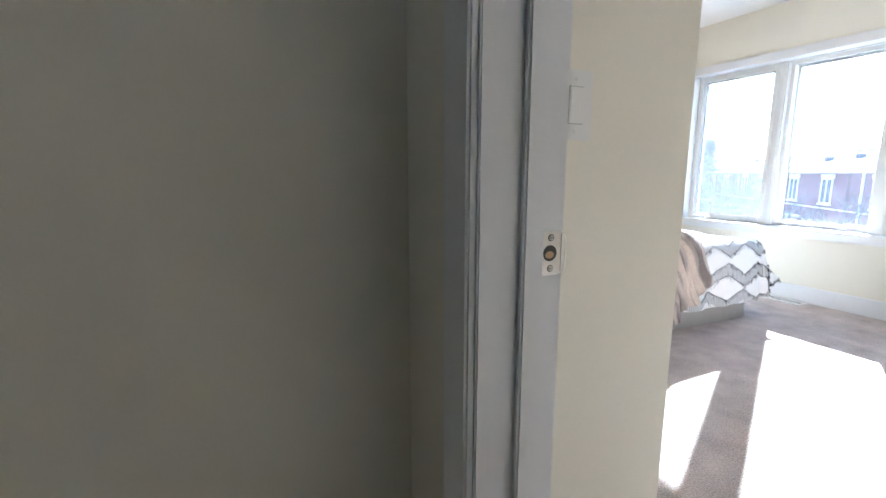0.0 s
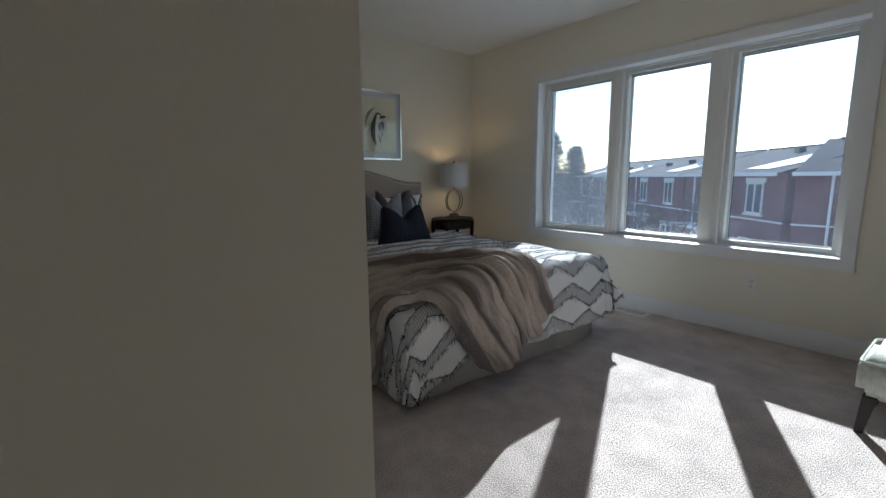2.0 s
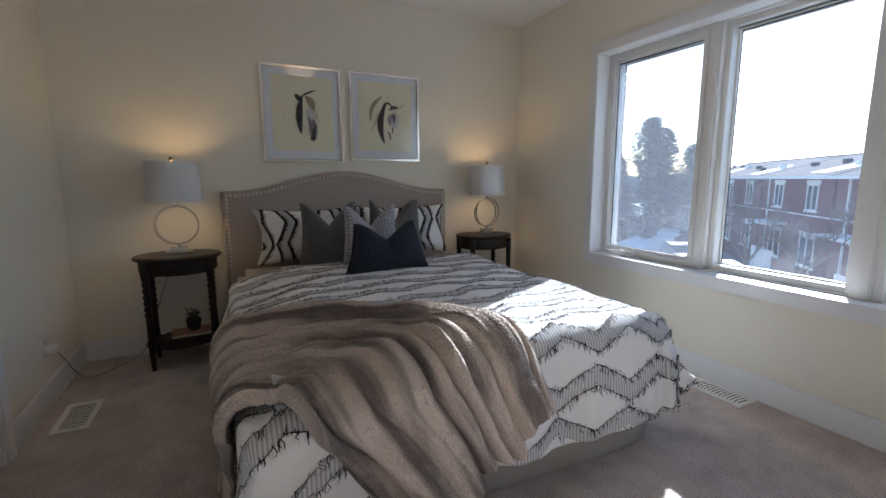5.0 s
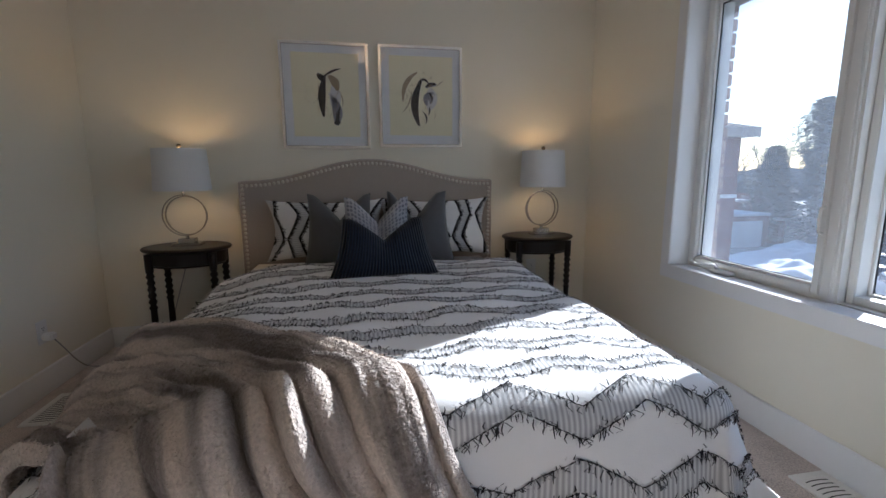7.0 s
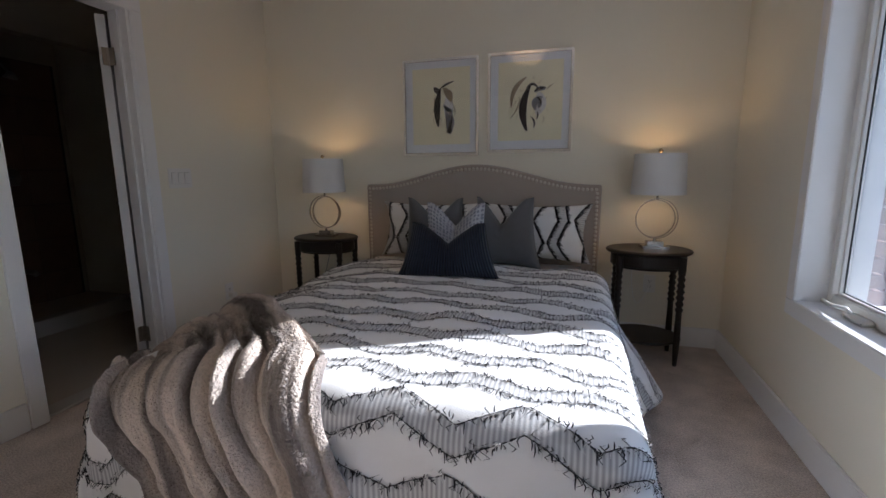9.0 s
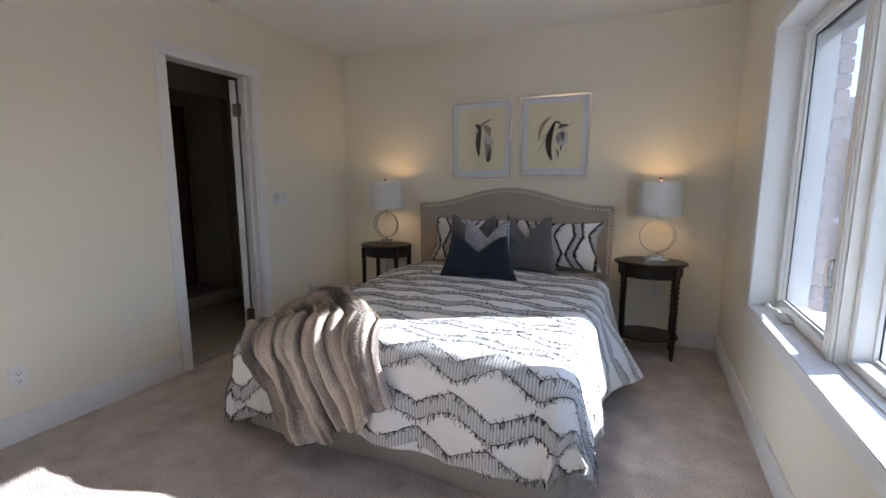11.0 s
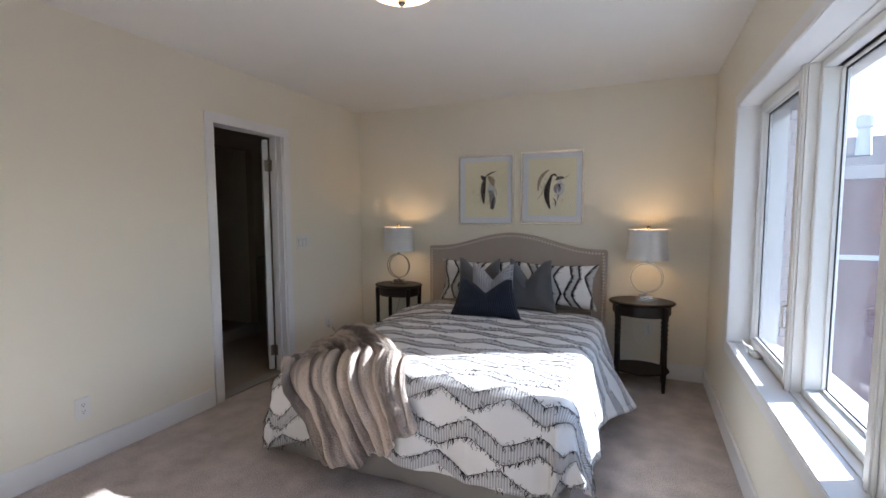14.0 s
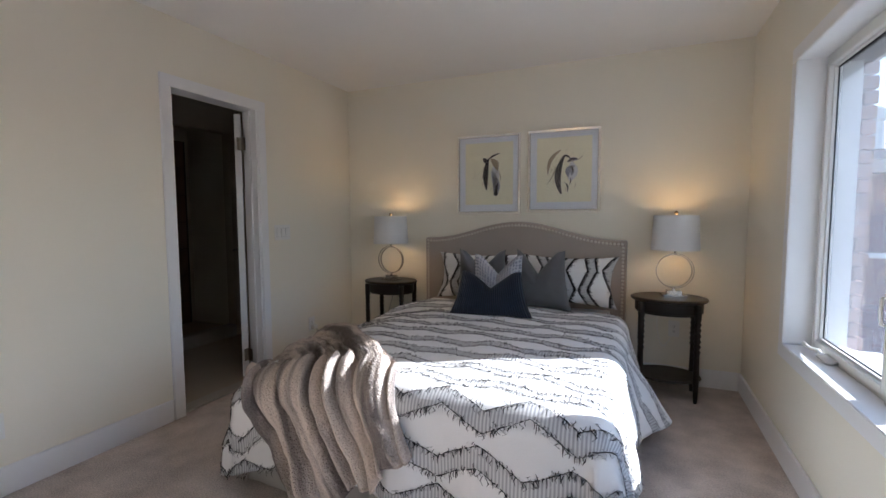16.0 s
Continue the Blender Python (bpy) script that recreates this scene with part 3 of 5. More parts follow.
for k, ((a, b), gx, (z0, z1)) in enumerate(zip(PANES, GLASS_X, GLASS_Z)):
    q = RAIL
    xi = X0 - 0.006 if k == 0 else X0 + 0.035
    bm = bmesh.new()
    box(bm, xi, gx + 0.012, a - q, a, z0 - q, z1 + q, 0.003)
    box(bm, xi, gx + 0.012, b, b + q, z0 - q, z1 + q, 0.003)
    box(bm, xi, gx + 0.012, a, b, z0 - q, z0, 0.003)
    box(bm, xi, gx + 0.012, a, b, z1, z1 + q, 0.003)
    part("sash", bm, VINYL, w1)
    bm = bmesh.new()
    lip = 0.010
    for y0, y1, e0, e1 in ((a, a + lip, z0, z1), (b - lip, b, z0, z1), (a + lip, b - lip, z0, z0 + lip), (a + lip, b - lip, z1 - lip, z1)):
        box(bm, gx - 0.020, gx - 0.006, y0, y1, e0, e1, 0.002)
    part("glazing_bead", bm, VINYL, w1)
    g = pbox("pane", (gx - 0.002, gx + 0.002, a, b, z0, z1), WINGLASS, w1)
    g.visible_shadow = False
    bm = bmesh.new()
    for y0, y1, e0, e1 in ((a, a + 0.013, z0, z1), (b - 0.013, b, z0, z1), (a + 0.013, b - 0.013, z0, z0 + 0.013), (a + 0.013, b - 0.013, z1 - 0.016, z1)):
        box(bm, gx - 0.006, gx - 0.0025, y0, y1, e0, e1)
    part("gasket", bm, SLOT, w1)
a, b = PANES[0]
pbox("insect_screen", (XG + 0.013, XG + 0.015, a - 0.02, b + 0.02, GZ0S - 0.02, GZ1S + 0.02), SCREEN, w1)
bm = bmesh.new()
YL = 2.87
tube(bm, [(X0 - 0.004, YL, 0.90), (X0 - 0.022, YL, 0.905), (X0 - 0.026, YL, 0.95), (X0 - 0.022, YL, 0.995), (X0 - 0.004, YL, 1.0)], 0.006)
part("sash_lock", bm, VINYL, w1, smooth=True)
bm = bmesh.new()
box(bm, X0 - 0.045, X0, 3.24, 3.36, WZ0, WZ0 + 0.022, 0.006)
tube(bm, [(X0 - 0.03, 3.33, WZ0 + 0.02), (X0 - 0.045, 3.33, WZ0 + 0.04), (X0 - 0.055, 3.38, WZ0 + 0.034), (X0 - 0.05, 3.44, WZ0 + 0.026), (X0 - 0.055, 3.47, WZ0 + 0.034)],
     [0.008, 0.008, 0.007, 0.007, 0.009])
part("crank", bm, VINYL, w1, "white folding crank handle", smooth=True)


# ---- plates, outlets and registers ----
def plate(kind_of, at, normal, w=0.072, h=0.116, gangs=1, label=""):
    """Built facing -y, then turned."""
    th = thing(kind_of, label, "light switch" if "switch" in kind_of else "outlet", at=at, rz={"-y": 0, "+x": 90, "-x": -90}[normal])
    pbox("cover_plate", (-w / 2, w / 2, -0.006, 0, -h / 2, h / 2), PLATE, th, 0.002)
    for g in range(gangs):
        cx = (g - (gangs - 1) / 2) * 0.046
        if "switch" in kind_of:
            # flat grey sheet: shade of the gap round the rocker, put into colour
            pbox("rocker_gap_shade", (cx - 0.0175, cx + 0.0175, -0.0066, -0.005, -0.034, 0.034), GROOVE, th)
            rk = pbox("rocker", (cx - 0.0162, cx + 0.0162, -0.0105, -0.006, -0.0325, 0.0325), PLATE, th, 0.0012)
            rk.rotation_euler = (radians(2.5), 0, 0)
        else:
            pbox("receptacle", (cx - 0.0165, cx + 0.0165, -0.0085, -0.005, -0.034, 0.034), PLATE, th, 0.0015)
            for dz in (-0.018, 0.018):
                bm = bmesh.new()
                box(bm, cx - 0.008, cx - 0.0055, -0.0092, -0.0083, dz - 0.002, dz + 0.006)
                box(bm, cx + 0.0055, cx + 0.008, -0.0092, -0.0083, dz - 0.002, dz + 0.006)
                box(bm, cx - 0.0025, cx + 0.0025, -0.0092, -0.0083, dz - 0.011, dz - 0.006)
                part("slots", bm, SLOT, th)
        for dz in (-0.046, 0.046):
            bm = bmesh.new()
            bmesh.ops.create_uvsphere(bm, u_segments=8, v_segments=6, radius=0.0035, matrix=Matrix.Translation((cx, -0.006, dz)) @ Matrix.Diagonal((1, 0.4, 1, 1)))
            part("screw", bm, PLATE, th)
    return th


plate("light_switch", (-0.33, 1.18, 1.205), "-y", 0.082, 0.127, label="single white rocker switch on the cream wall by the door")
plate("light_switch", (0, 3.60, 1.155), "+x", 0.165, 0.116, 3, label="triple white rocker switch beside the bathroom door")
plate("wall_outlet", (0, 1.86, 0.37), "+x", label="white duplex outlet low on the wall")
plate("wall_outlet", (0, 3.91, 0.37), "+x", label="white duplex outlet with a white plug in it")
plate("wall_outlet", (2.78, D, 0.46), "-y", label="white duplex outlet behind the bedside table")
plate("wall_outlet", (W, 1.72, 0.42), "-x", label="white duplex outlet below the window")


def register(at, label):
    r = thing("floor_register", label, "floor register", "floor registers", at)
    bm = bmesh.new()
    for q in ((-0.073, 0.073, -0.149, -0.125), (-0.073, 0.073, 0.125, 0.149), (-0.073, -0.05, -0.125, 0.125), (0.05, 0.073, -0.125, 0.125)):
        box(bm, *q, 0.0, 0.007)
    part("rim", bm, PLATE, r)
    pbox("duct", (-0.05, 0.05, -0.125, 0.125, 0.0, 0.0015), SLOT, r)
    for i in range(13):
        y = -0.115 + i * 0.0192
        bm = bmesh.new()
        pts = [(-0.05, y, 0.004), (-0.025, y + 0.005, 0.004), (0, y + 0.006, 0.004), (0.025, y + 0.005, 0.004), (0.05, y, 0.004)]
        for p, q in zip(pts, pts[1:]):
            vs = [bm.verts.new(c) for c in ((p[0], p[1] - 0.0085, 0.0064), (q[0], q[1] - 0.0085, 0.0064), (q[0], q[1] + 0.0080, 0.0045), (p[0], p[1] + 0.0080, 0.0045))]
            bm.faces.new(vs)
        part("slat", bm, PLATE, r)
    return r


register((W - 0.095, 2.51, FL + 0.001), "white metal floor register in the carpet below the window")
register((0.155, 3.70, FL + 0.001), "white metal floor register in the carpet by the bathroom door")

# ---- bed ----
CX, FOOT, HEAD, TOP = 1.645, 2.405, 4.40, 0.60
HW = 0.77
bed = thing("bed", "queen bed with beige nailhead headboard, grey skirt and white mattress", "bed")


def arch(x):
    s = min(1, abs(x - CX) / 0.77)
    return 1.095 + 0.135 * (0.5 + 0.5 * math.cos(math.pi * s)) ** 1.1


bm = bmesh.new()
N = 48
xs = [CX - 0.812 + 1.624 * i / N for i in range(N + 1)]
fr = [[bm.verts.new((x, y, z)) for x in xs for z in (FL, arch(x))] for y in (4.425, 4.49)]
for k in range(N):
    a = 2 * k
    for f in fr:
        bm.faces.new((f[a], f[a + 2], f[a + 3], f[a + 1]))
    bm.faces.new((fr[0][a + 1], fr[0][a + 3], fr[1][a + 3], fr[1][a + 1]))
    bm.faces.new((fr[0][a], fr[0][a + 2], fr[1][a + 2], fr[1][a]))
bm.faces.new((fr[0][0], fr[0][1], fr[1][1], fr[1][0])), bm.faces.new((fr[0][-2], fr[0][-1], fr[1][-1], fr[1][-2]))
hb = part("headboard", bm, LINEN, bed, "arched beige linen headboard")
bv = hb.modifiers.new("edge", "BEVEL")
bv.width, bv.segments, bv.limit_method = 0.016, 3, "ANGLE"
bm = bmesh.new()
bmesh.ops.create_uvsphere(bm, u_segments=10, v_segments=6, radius=0.0105, matrix=Matrix.Diagonal((1, 0.6, 1, 1)))
nail = mesh_of(bm, "nailhead", NAIL, True)
spots = []
x = CX - 0.785
while x <= CX + 0.786:
    spots.append((x, arch(x) - 0.03))
    s = (arch(x + 0.001) - arch(x)) / 0.001
    x += 0.027 / math.sqrt(1 + s * s)
for sx in (-0.785, 0.785):
    z = arch(CX + sx) - 0.055
    while z > 0.25:
        spots.append((CX + sx, z))
        z -= 0.027
for x, z in spots:
    o = new("nailhead", nail)
    o.location, o.parent = (x, 4.424, z), bed

bm = bmesh.new()
box(bm, CX - 0.755, CX + 0.755, FOOT + 0.02, HEAD, 0.30, TOP - 0.015, 0.05)
part("mattress", bm, SHEET, bed, "white fitted sheet over the mattress", smooth=True)
bm = bmesh.new()
box(bm, CX - 0.74, CX + 0.74, FOOT + 0.03, HEAD, 0.12, 0.30, 0.02)
part("box_spring", bm, SHEET, bed)


def skirt_fn(i, j):
    per = [(CX - 0.77, HEAD), (CX - 0.77, FOOT), (CX + 0.77, FOOT), (CX + 0.77, HEAD)]
    L = [HEAD - FOOT, 1.54, HEAD - FOOT]
    s = i * sum(L)
    for k in range(3):
        if s <= L[k] or k == 2:
            break
        s -= L[k]
    f = s / L[k]
    x, y = (per[k][a] + (per[k + 1][a] - per[k][a]) * f for a in (0, 1))
    nx, ny = ((-1, 0), (0, -1), (1, 0))[k]
    z = FL + (0.33 - FL) * (1 - j) + 0.004
    wave = (0.016 * noise.noise((s * 6 + k * 9, 1.3, 0)) + 0.008 * noise.noise((s * 23 + k * 7, 2, 0))) * j * 1.5
    pleat = -0.025 * math.exp(-(min(s, L[k] - s) / 0.025) ** 2)
    o = wave + 0.022 * j + pleat
    return (x + nx * o, y + ny * o, z), (i * 5.5, z)


grid_mesh("bed_skirt", skirt_fn, 260, 8, SKIRT, bed, "plain grey bed skirt with corner pleats")


# duvet: cloth laid over the mattress; u across from the bed's middle, v from the head end to the foot
VY0, V = 3.90, 1.49
R = 0.085


def drape(u, v, lift=0.0):
    a = max(0.0, abs(u) - HW + 0.01) * (1 if u > 0 else -1)
    b = max(0.0, v - V)
    c = 1 - (0.40 if u > 0 else 0.22) * min(abs(a) / 0.45, b / 0.47, 1.2)
    a, b = a * c, b * c
    d = math.hypot(a, b)
    px = CX + max(-HW + 0.01, min(HW - 0.01, u))
    py = VY0 - min(v, V)
    mound = 0.035 * (1 - (u / 0.9) ** 2) if abs(u) < 0.9 else 0
    puff = 0.016 * noise.noise((u * 3.1, v * 3.4, 0.5)) + 0.007 * noise.noise((u * 9, v * 8, 3))
    z = TOP + 0.012 + mound + puff + lift + 0.02 * max(0, 1 - v / 0.3)
    west = min(1.0, max(0.0, (-u - 0.42) / 0.33))
    corner_sag = min(1.0, max(0.0, (-u - 0.20) / 0.50)) * min(1.0, max(0.0, (v - 0.75) / 0.65))
    z -= 0.045 * west * west + 0.07 * corner_sag
    if d > 1e-6:
        ux, uy = a / d, -b / d
        q = R * math.pi / 2
        if d < q:
            out, drop = R * math.sin(d / R), R * (1 - math.cos(d / R))
            out += lift * math.sin(d / R)
            z -= lift * (1 - math.cos(d / R))
        else:
            rest = d - q
            along = (v if abs(a) > b else u) * 1.0
            fold = 0.020 * math.sin(along * 13 + 1.5 * math.sin(along * 5)) + 0.012 * noise.noise((along * 12, 5, rest))
            corner = min(abs(a), b) / max(d, 1e-6)
            out = R + lift * (0.75 if a < 0 else 1.0) + rest * ((0.17 if a > 0 else 0.04) + (0.30 if a > 0 else 0.16) * corner) + fold * min(1, rest / 0.2)
            if v < 0.9:
                out += rest * (0.45 * math.exp(-((v - 0.40) / 0.22) ** 2) if a > 0 else 0.26 * math.exp(-((v - 0.12) / 0.25) ** 2))
            drop = R + rest * (0.98 - (0.36 if a > 0 else 0.18) * corner)
            z -= lift
        if a < 0:
            out -= 0.035 * min(1.0, d / q) * abs(ux)
        px += ux * out
        py += uy * out
        z -= drop
    return Vector((px, py, max(z, FL + 0.012)))


SL, SR, SF = 0.43, 0.45, 0.47
duvet = thing("duvet", "white duvet with grey zigzag bands and black fringe", "duvet")


def duvet_fn(i, j):
    u = -HW - SL + i * (2 * HW + SL + SR)
    hem = SF + 0.03 * math.sin(u * 4 + 1)
    v = j * (V + hem)
    side = 1 + 0.05 * math.sin(v * 5)
    if abs(u) > HW:
        u = math.copysign(HW + (abs(u) - HW) * side, u)
    return drape(u, v), (u, v)


grid_mesh("cover", duvet_fn, 150, 130, DUVET, duvet, "white cotton with zigzag bands of fine grey stripes", -0.02)


def edge_of(band, edge, u):
    """Where one edge of a band runs at u; edge -1 or 1."""
    mid, amp, peak, wide = band
    t = ((u - peak) / LAM) % 1.0
    return mid - amp / 2 + 2 * amp * min(t, 1 - t) + edge * wide / 2


def threads(name, color, keep, length, width):
    rnd = random.Random(5 + len(name))
    verts, faces = [], []
    for band in BANDS:
        for edge in (-1, 1):
            u = -HW - SL
            while u < HW + SR:
                u += rnd.uniform(0.0022, 0.0048)
                if rnd.random() > keep:
                    continue
                v = edge_of(band, edge, u) + rnd.gauss(0, 0.0035)
                if not 0 < v < V + SF - 0.01:
                    continue
                du, dv = rnd.gauss(0, 0.009), rnd.uniform(0.3, 1.15) * length * rnd.choice((1, 1, -0.6))
                p0, p1, p2 = drape(u, v, 0.001), drape(u + du * 1.1, v + dv * 0.5, 0.007), drape(u + du * rnd.uniform(-0.5, 1.2), v + dv, 0.002 + 0.008 * rnd.random() ** 2)
                n0 = len(verts)
                side = Vector((width, 0, 0)) if abs(u) < HW else Vector((0, width, 0))
                for p, s in ((p0, 1), (p1, 1), (p2, 0.5)):
                    verts.extend([tuple(p - side * s), tuple(p + side * s)])
                faces.extend([(n0, n0 + 1, n0 + 3, n0 + 2), (n0 + 2, n0 + 3, n0 + 5, n0 + 4)])
    me = bpy.data.meshes.new(name)
    me.from_pydata(verts, [], faces)
    me.materials.append(color)
    ob = new(name, me)
    ob.parent = duvet
    tagged(ob, kind="stuff")


def seams():
    """Dark stitched lines along both edges of every band."""
    vs, fs = [], []
    for k, band in enumerate(BANDS):
        for edge in (-1, 1):
            prev = False
            n = 330
            for q in range(n + 1):
                u = -HW - SL + 0.02 + q / n * (2 * HW + SL + SR - 0.04)
                v = edge_of(band, edge, u) + 0.0015 * noise.noise((u * 60, k, edge * 30))
                if not 0.005 < v < V + SF - 0.02:
                    prev = False
                    continue
                wd = 0.0004 + 0.0034 * max(0.0, 0.35 + noise.noise((u * 90, k * 3.1, edge * 4)))
                vs.extend((tuple(drape(u, v - wd, 0.0025)), tuple(drape(u, v + wd, 0.0025))))
                m = len(vs)
                if prev:
                    fs.append((m - 4, m - 3, m - 1, m - 2))
                prev = True
    me = bpy.data.meshes.new("band_seams")
    me.from_pydata(vs, [], fs)
    me.materials.append(BLACKT)
    o = new("band_seams", me)
    o.parent = duvet
    tagged(o, kind="stuff")


seams()
threads("black_fringe", BLACKT, 0.58, 0.026, 0.0016)
threads("white_fringe", WHITET, 0.35, 0.024, 0.0010)

# faux fur throw: folds run in arcs round the foot corner of the bed and hang down both sides
throw = thing("throw_blanket", "taupe faux fur throw with grey stripes, draped over the bed corner", "blanket")


def throw_fn(i, j):
    rho = 0.07 + 0.74 * j
    ha = 0.45 - 0.10 * j + 0.04 * math.sin(j * 9)
    hf = 0.56 - 0.31 * j ** 1.8 + 0.022 * math.sin(j * 21) - 0.1 * max(0, 0.2 - j) / 0.2
    arc = rho * 1.35
    s = i * (ha + arc + hf)
    wob = 0.03 * noise.noise((i * 3.5, j * 2, 7))
    ph = j * 7.8 + 0.35 * math.sin(j * 11) + 0.30 * math.sin(i * 4 + j * 3) + 0.45 * noise.noise((i * 2.6, j * 2.2, 4))
    f, roll = ph % 1.0, math.floor(ph)
    f = f ** (1.25 + 0.5 * noise.noise((roll * 2.1, i * 1.5, 8)))
    big = 0.95 + 0.7 * noise.noise((roll * 3.7, i * 2.4, 2))
    ridge = 0.056 * math.sqrt(max(0.0, 1 - (2 * f - 1) ** 2)) * big
    ridge += 0.012 * noise.noise((i * 11, j * 9, 6)) + 0.014 * abs(noise.noise((i * 7 + j * 5, j * 16, 3)))
    hang = max(0.0, s - ha - arc) / hf
    ridge += 0.018 * max(0.0, noise.noise((i * 16, j * 12, 9))) * min(1.0, 2 * hang)
    ridge *= min(1, j / 0.04 + 0.25, (1 - j) / 0.04 + 0.25) * (0.72 + 0.28 * min(1.0, s / (ha + 0.2)))
    ru, rv = rho, 0.90 * (rho - 0.05) + 0.02
    if s < ha:
        u, v = -HW - (ha - s), V - rv - 0.35 * (ha - s) * (1 - j)
    elif s < ha + arc:
        th = (s - ha) / arc * math.pi / 2
        way = 0.88 * (s - ha) / arc
        u, v = -HW + ru * (0.12 * math.sin(th) + way), V - rv * (0.12 * math.cos(th) + 0.88 - way)
    else:
        u, v = -HW + ru + (0.58 - 0.10 * j) * (s - ha - arc), V + (s - ha - arc)
    u += wob * 0.6
    return drape(u, v, 0.024 + max(0.0, ridge)), (rho + 0.35 * wob, s)


grid_mesh("cloth", throw_fn, 170, 260, FUR, throw, "taupe faux fur", 0.012)


def nap(count):
    """Short tufts standing on the throw, combed downhill."""
    rnd, vs, fs, uvs = random.Random(21), [], [], []
    e = 0.004
    for k in range(count):
        i, j = rnd.uniform(0.0, 0.995), rnd.uniform(0.0, 0.995)
        p, t = throw_fn(i, j)
        a, b = throw_fn(i + e, j)[0] - p, throw_fn(i, j + e)[0] - p
        nrm = b.cross(a)
        if nrm.length < 1e-9:
            continue
        nrm.normalize()
        nrm = nrm if nrm.z > -0.2 else -nrm
        a.normalize(), b.normalize()
        d = (nrm * rnd.uniform(0.25, 0.8) + a * rnd.gauss(0.5, 0.5) + b * rnd.gauss(0, 0.6)).normalized() * rnd.uniform(0.004, 0.009)
        w = d.cross(nrm).normalized() * rnd.uniform(0.0008, 0.0018)
        n0 = len(vs)
        vs.extend(tuple(q) for q in (p - w, p + w, p + d))
        uvs.append(t)
        fs.append((n0, n0 + 1, n0 + 2))
    me = bpy.data.meshes.new("nap")
    me.from_pydata(vs, [], fs)
    lay = me.uv_layers.new(name="cloth")
    for lp in me.loops:
        lay.data[lp.index].uv = uvs[lp.vertex_index // 3]
    me.materials.append(FUR)
    o = new("nap", me)
    o.parent = throw
    tagged(o, kind="stuff")


nap(60000)


# ---- pillows ----
SHAMV = 1.76


def pillow(name, w, h, t, at, lean, rz, material, label, group="", dip=0.0, ears=0.07, shift=0.0, cat="pillow", taper=0.0):
    th = thing(name, label, cat, group)
    m = pose(*at, -lean, 0, rz)

    def make(sign):
        def fn(i, j):
            a, b = 2 * i - 1, 2 * j - 1
            x = w / 2 * a * (1 - ears * 2 * (1 - b * b))
            z = h / 2 * b * (1 - ears * 2 * (1 - a * a))
            up = (b + 1) / 2
            x *= 1 - taper * up
            z -= dip * up ** 1.5 * max(0.0, 1 - abs(a - shift) / 0.8) ** 1.25
            body = max(0.0, (1 - a ** 4) * (1 - b ** 4)) ** 0.45
            y = sign * t / 2 * body * (1 - 0.35 * up * (dip > 0) * math.exp(-((a - shift) / 0.35) ** 2))
            y += 0.004 * noise.noise((a * 4, b * 4, sign + w)) * body
            return m @ Vector((x, y, z + h / 2)), ((b * h / 2, a * w / 2 + SHAMV) if "sham" in name else (a * w / 2, b * h / 2 + 1.0))
        return fn
    front = make(-1)
    grid_mesh("front", front, 36, 36, material, th)
    grid_mesh("back", make(1), 36, 36, material, th)
    if "sham" in name:
        r, vs, fs = random.Random(int(at[0] * 100)), [], []
        for band in BANDS:
            for edge in (-1, 1):
                b = -1.0
                while b < 1:
                    b += r.uniform(0.003, 0.007)
                    x = edge_of(band, edge, b * h / 2) - SHAMV
                    if abs(x) > w / 2:
                        continue
                    i, j = (x / (w / 2) + 1) / 2, (b + 1) / 2
                    p = front(i, j)[0]
                    q = front(min(1, max(0, i + r.gauss(0.02, 0.012))), min(1, max(0, j + r.gauss(-0.015, 0.02))))[0]
                    out = m.to_3x3() @ Vector((0, -0.006, 0))
                    side = m.to_3x3() @ Vector((0, 0, 0.0022))
                    n0 = len(vs)
                    vs.extend(tuple(c) for c in (p - side, p + side, q + out + side * 0.5, q + out - side * 0.5))
                    fs.append((n0, n0 + 1, n0 + 2, n0 + 3))
        me = bpy.data.meshes.new("fringe")
        me.from_pydata(vs, [], fs)
        me.materials.append(BLACKT)
        o = new("fringe", me)
        o.parent = th
        tagged(o, kind="stuff")
    return th


SHAMG = "zigzag pillow shams"
pillow("pillow_sham", 0.73, 0.38, 0.17, (1.37, 4.29, 0.61), 14, 3, DUVET, "white fringed pillow sham with grey zigzag bands", SHAMG)
pillow("pillow_sham", 0.73, 0.38, 0.17, (2.04, 4.29, 0.61), 14, -3, DUVET, "white fringed zigzag pillow sham nearer the window", SHAMG)
pillow("cushion", 0.43, 0.42, 0.15, (1.455, 4.10, 0.605), 3, 3, GREYP, "plain charcoal grey cushion with a dented top", "charcoal cushions", 0.13, 0.055, 0.0, "cushion", 0.17)
pillow("cushion", 0.46, 0.43, 0.15, (1.895, 4.07, 0.605), 3, -4, GREYP, "plain charcoal grey cushion with a dented top, nearer the window", "charcoal cushions", 0.15, 0.055, -0.1, "cushion", 0.25)
pillow("cushion", 0.38, 0.38, 0.13, (1.655, 3.84, 0.635), 3, 2, DOTS, "pale grey patterned cushion with a dented top", "", 0.12, 0.04, 0.0, "cushion", 0.12)
pillow("cushion", 0.54, 0.29, 0.14, (1.68, 3.585, 0.64), 10, 6, NAVY, "navy blue ribbed cushion with a dented top", "", 0.10, 0.035, 0.0, "cushion", 0.30)


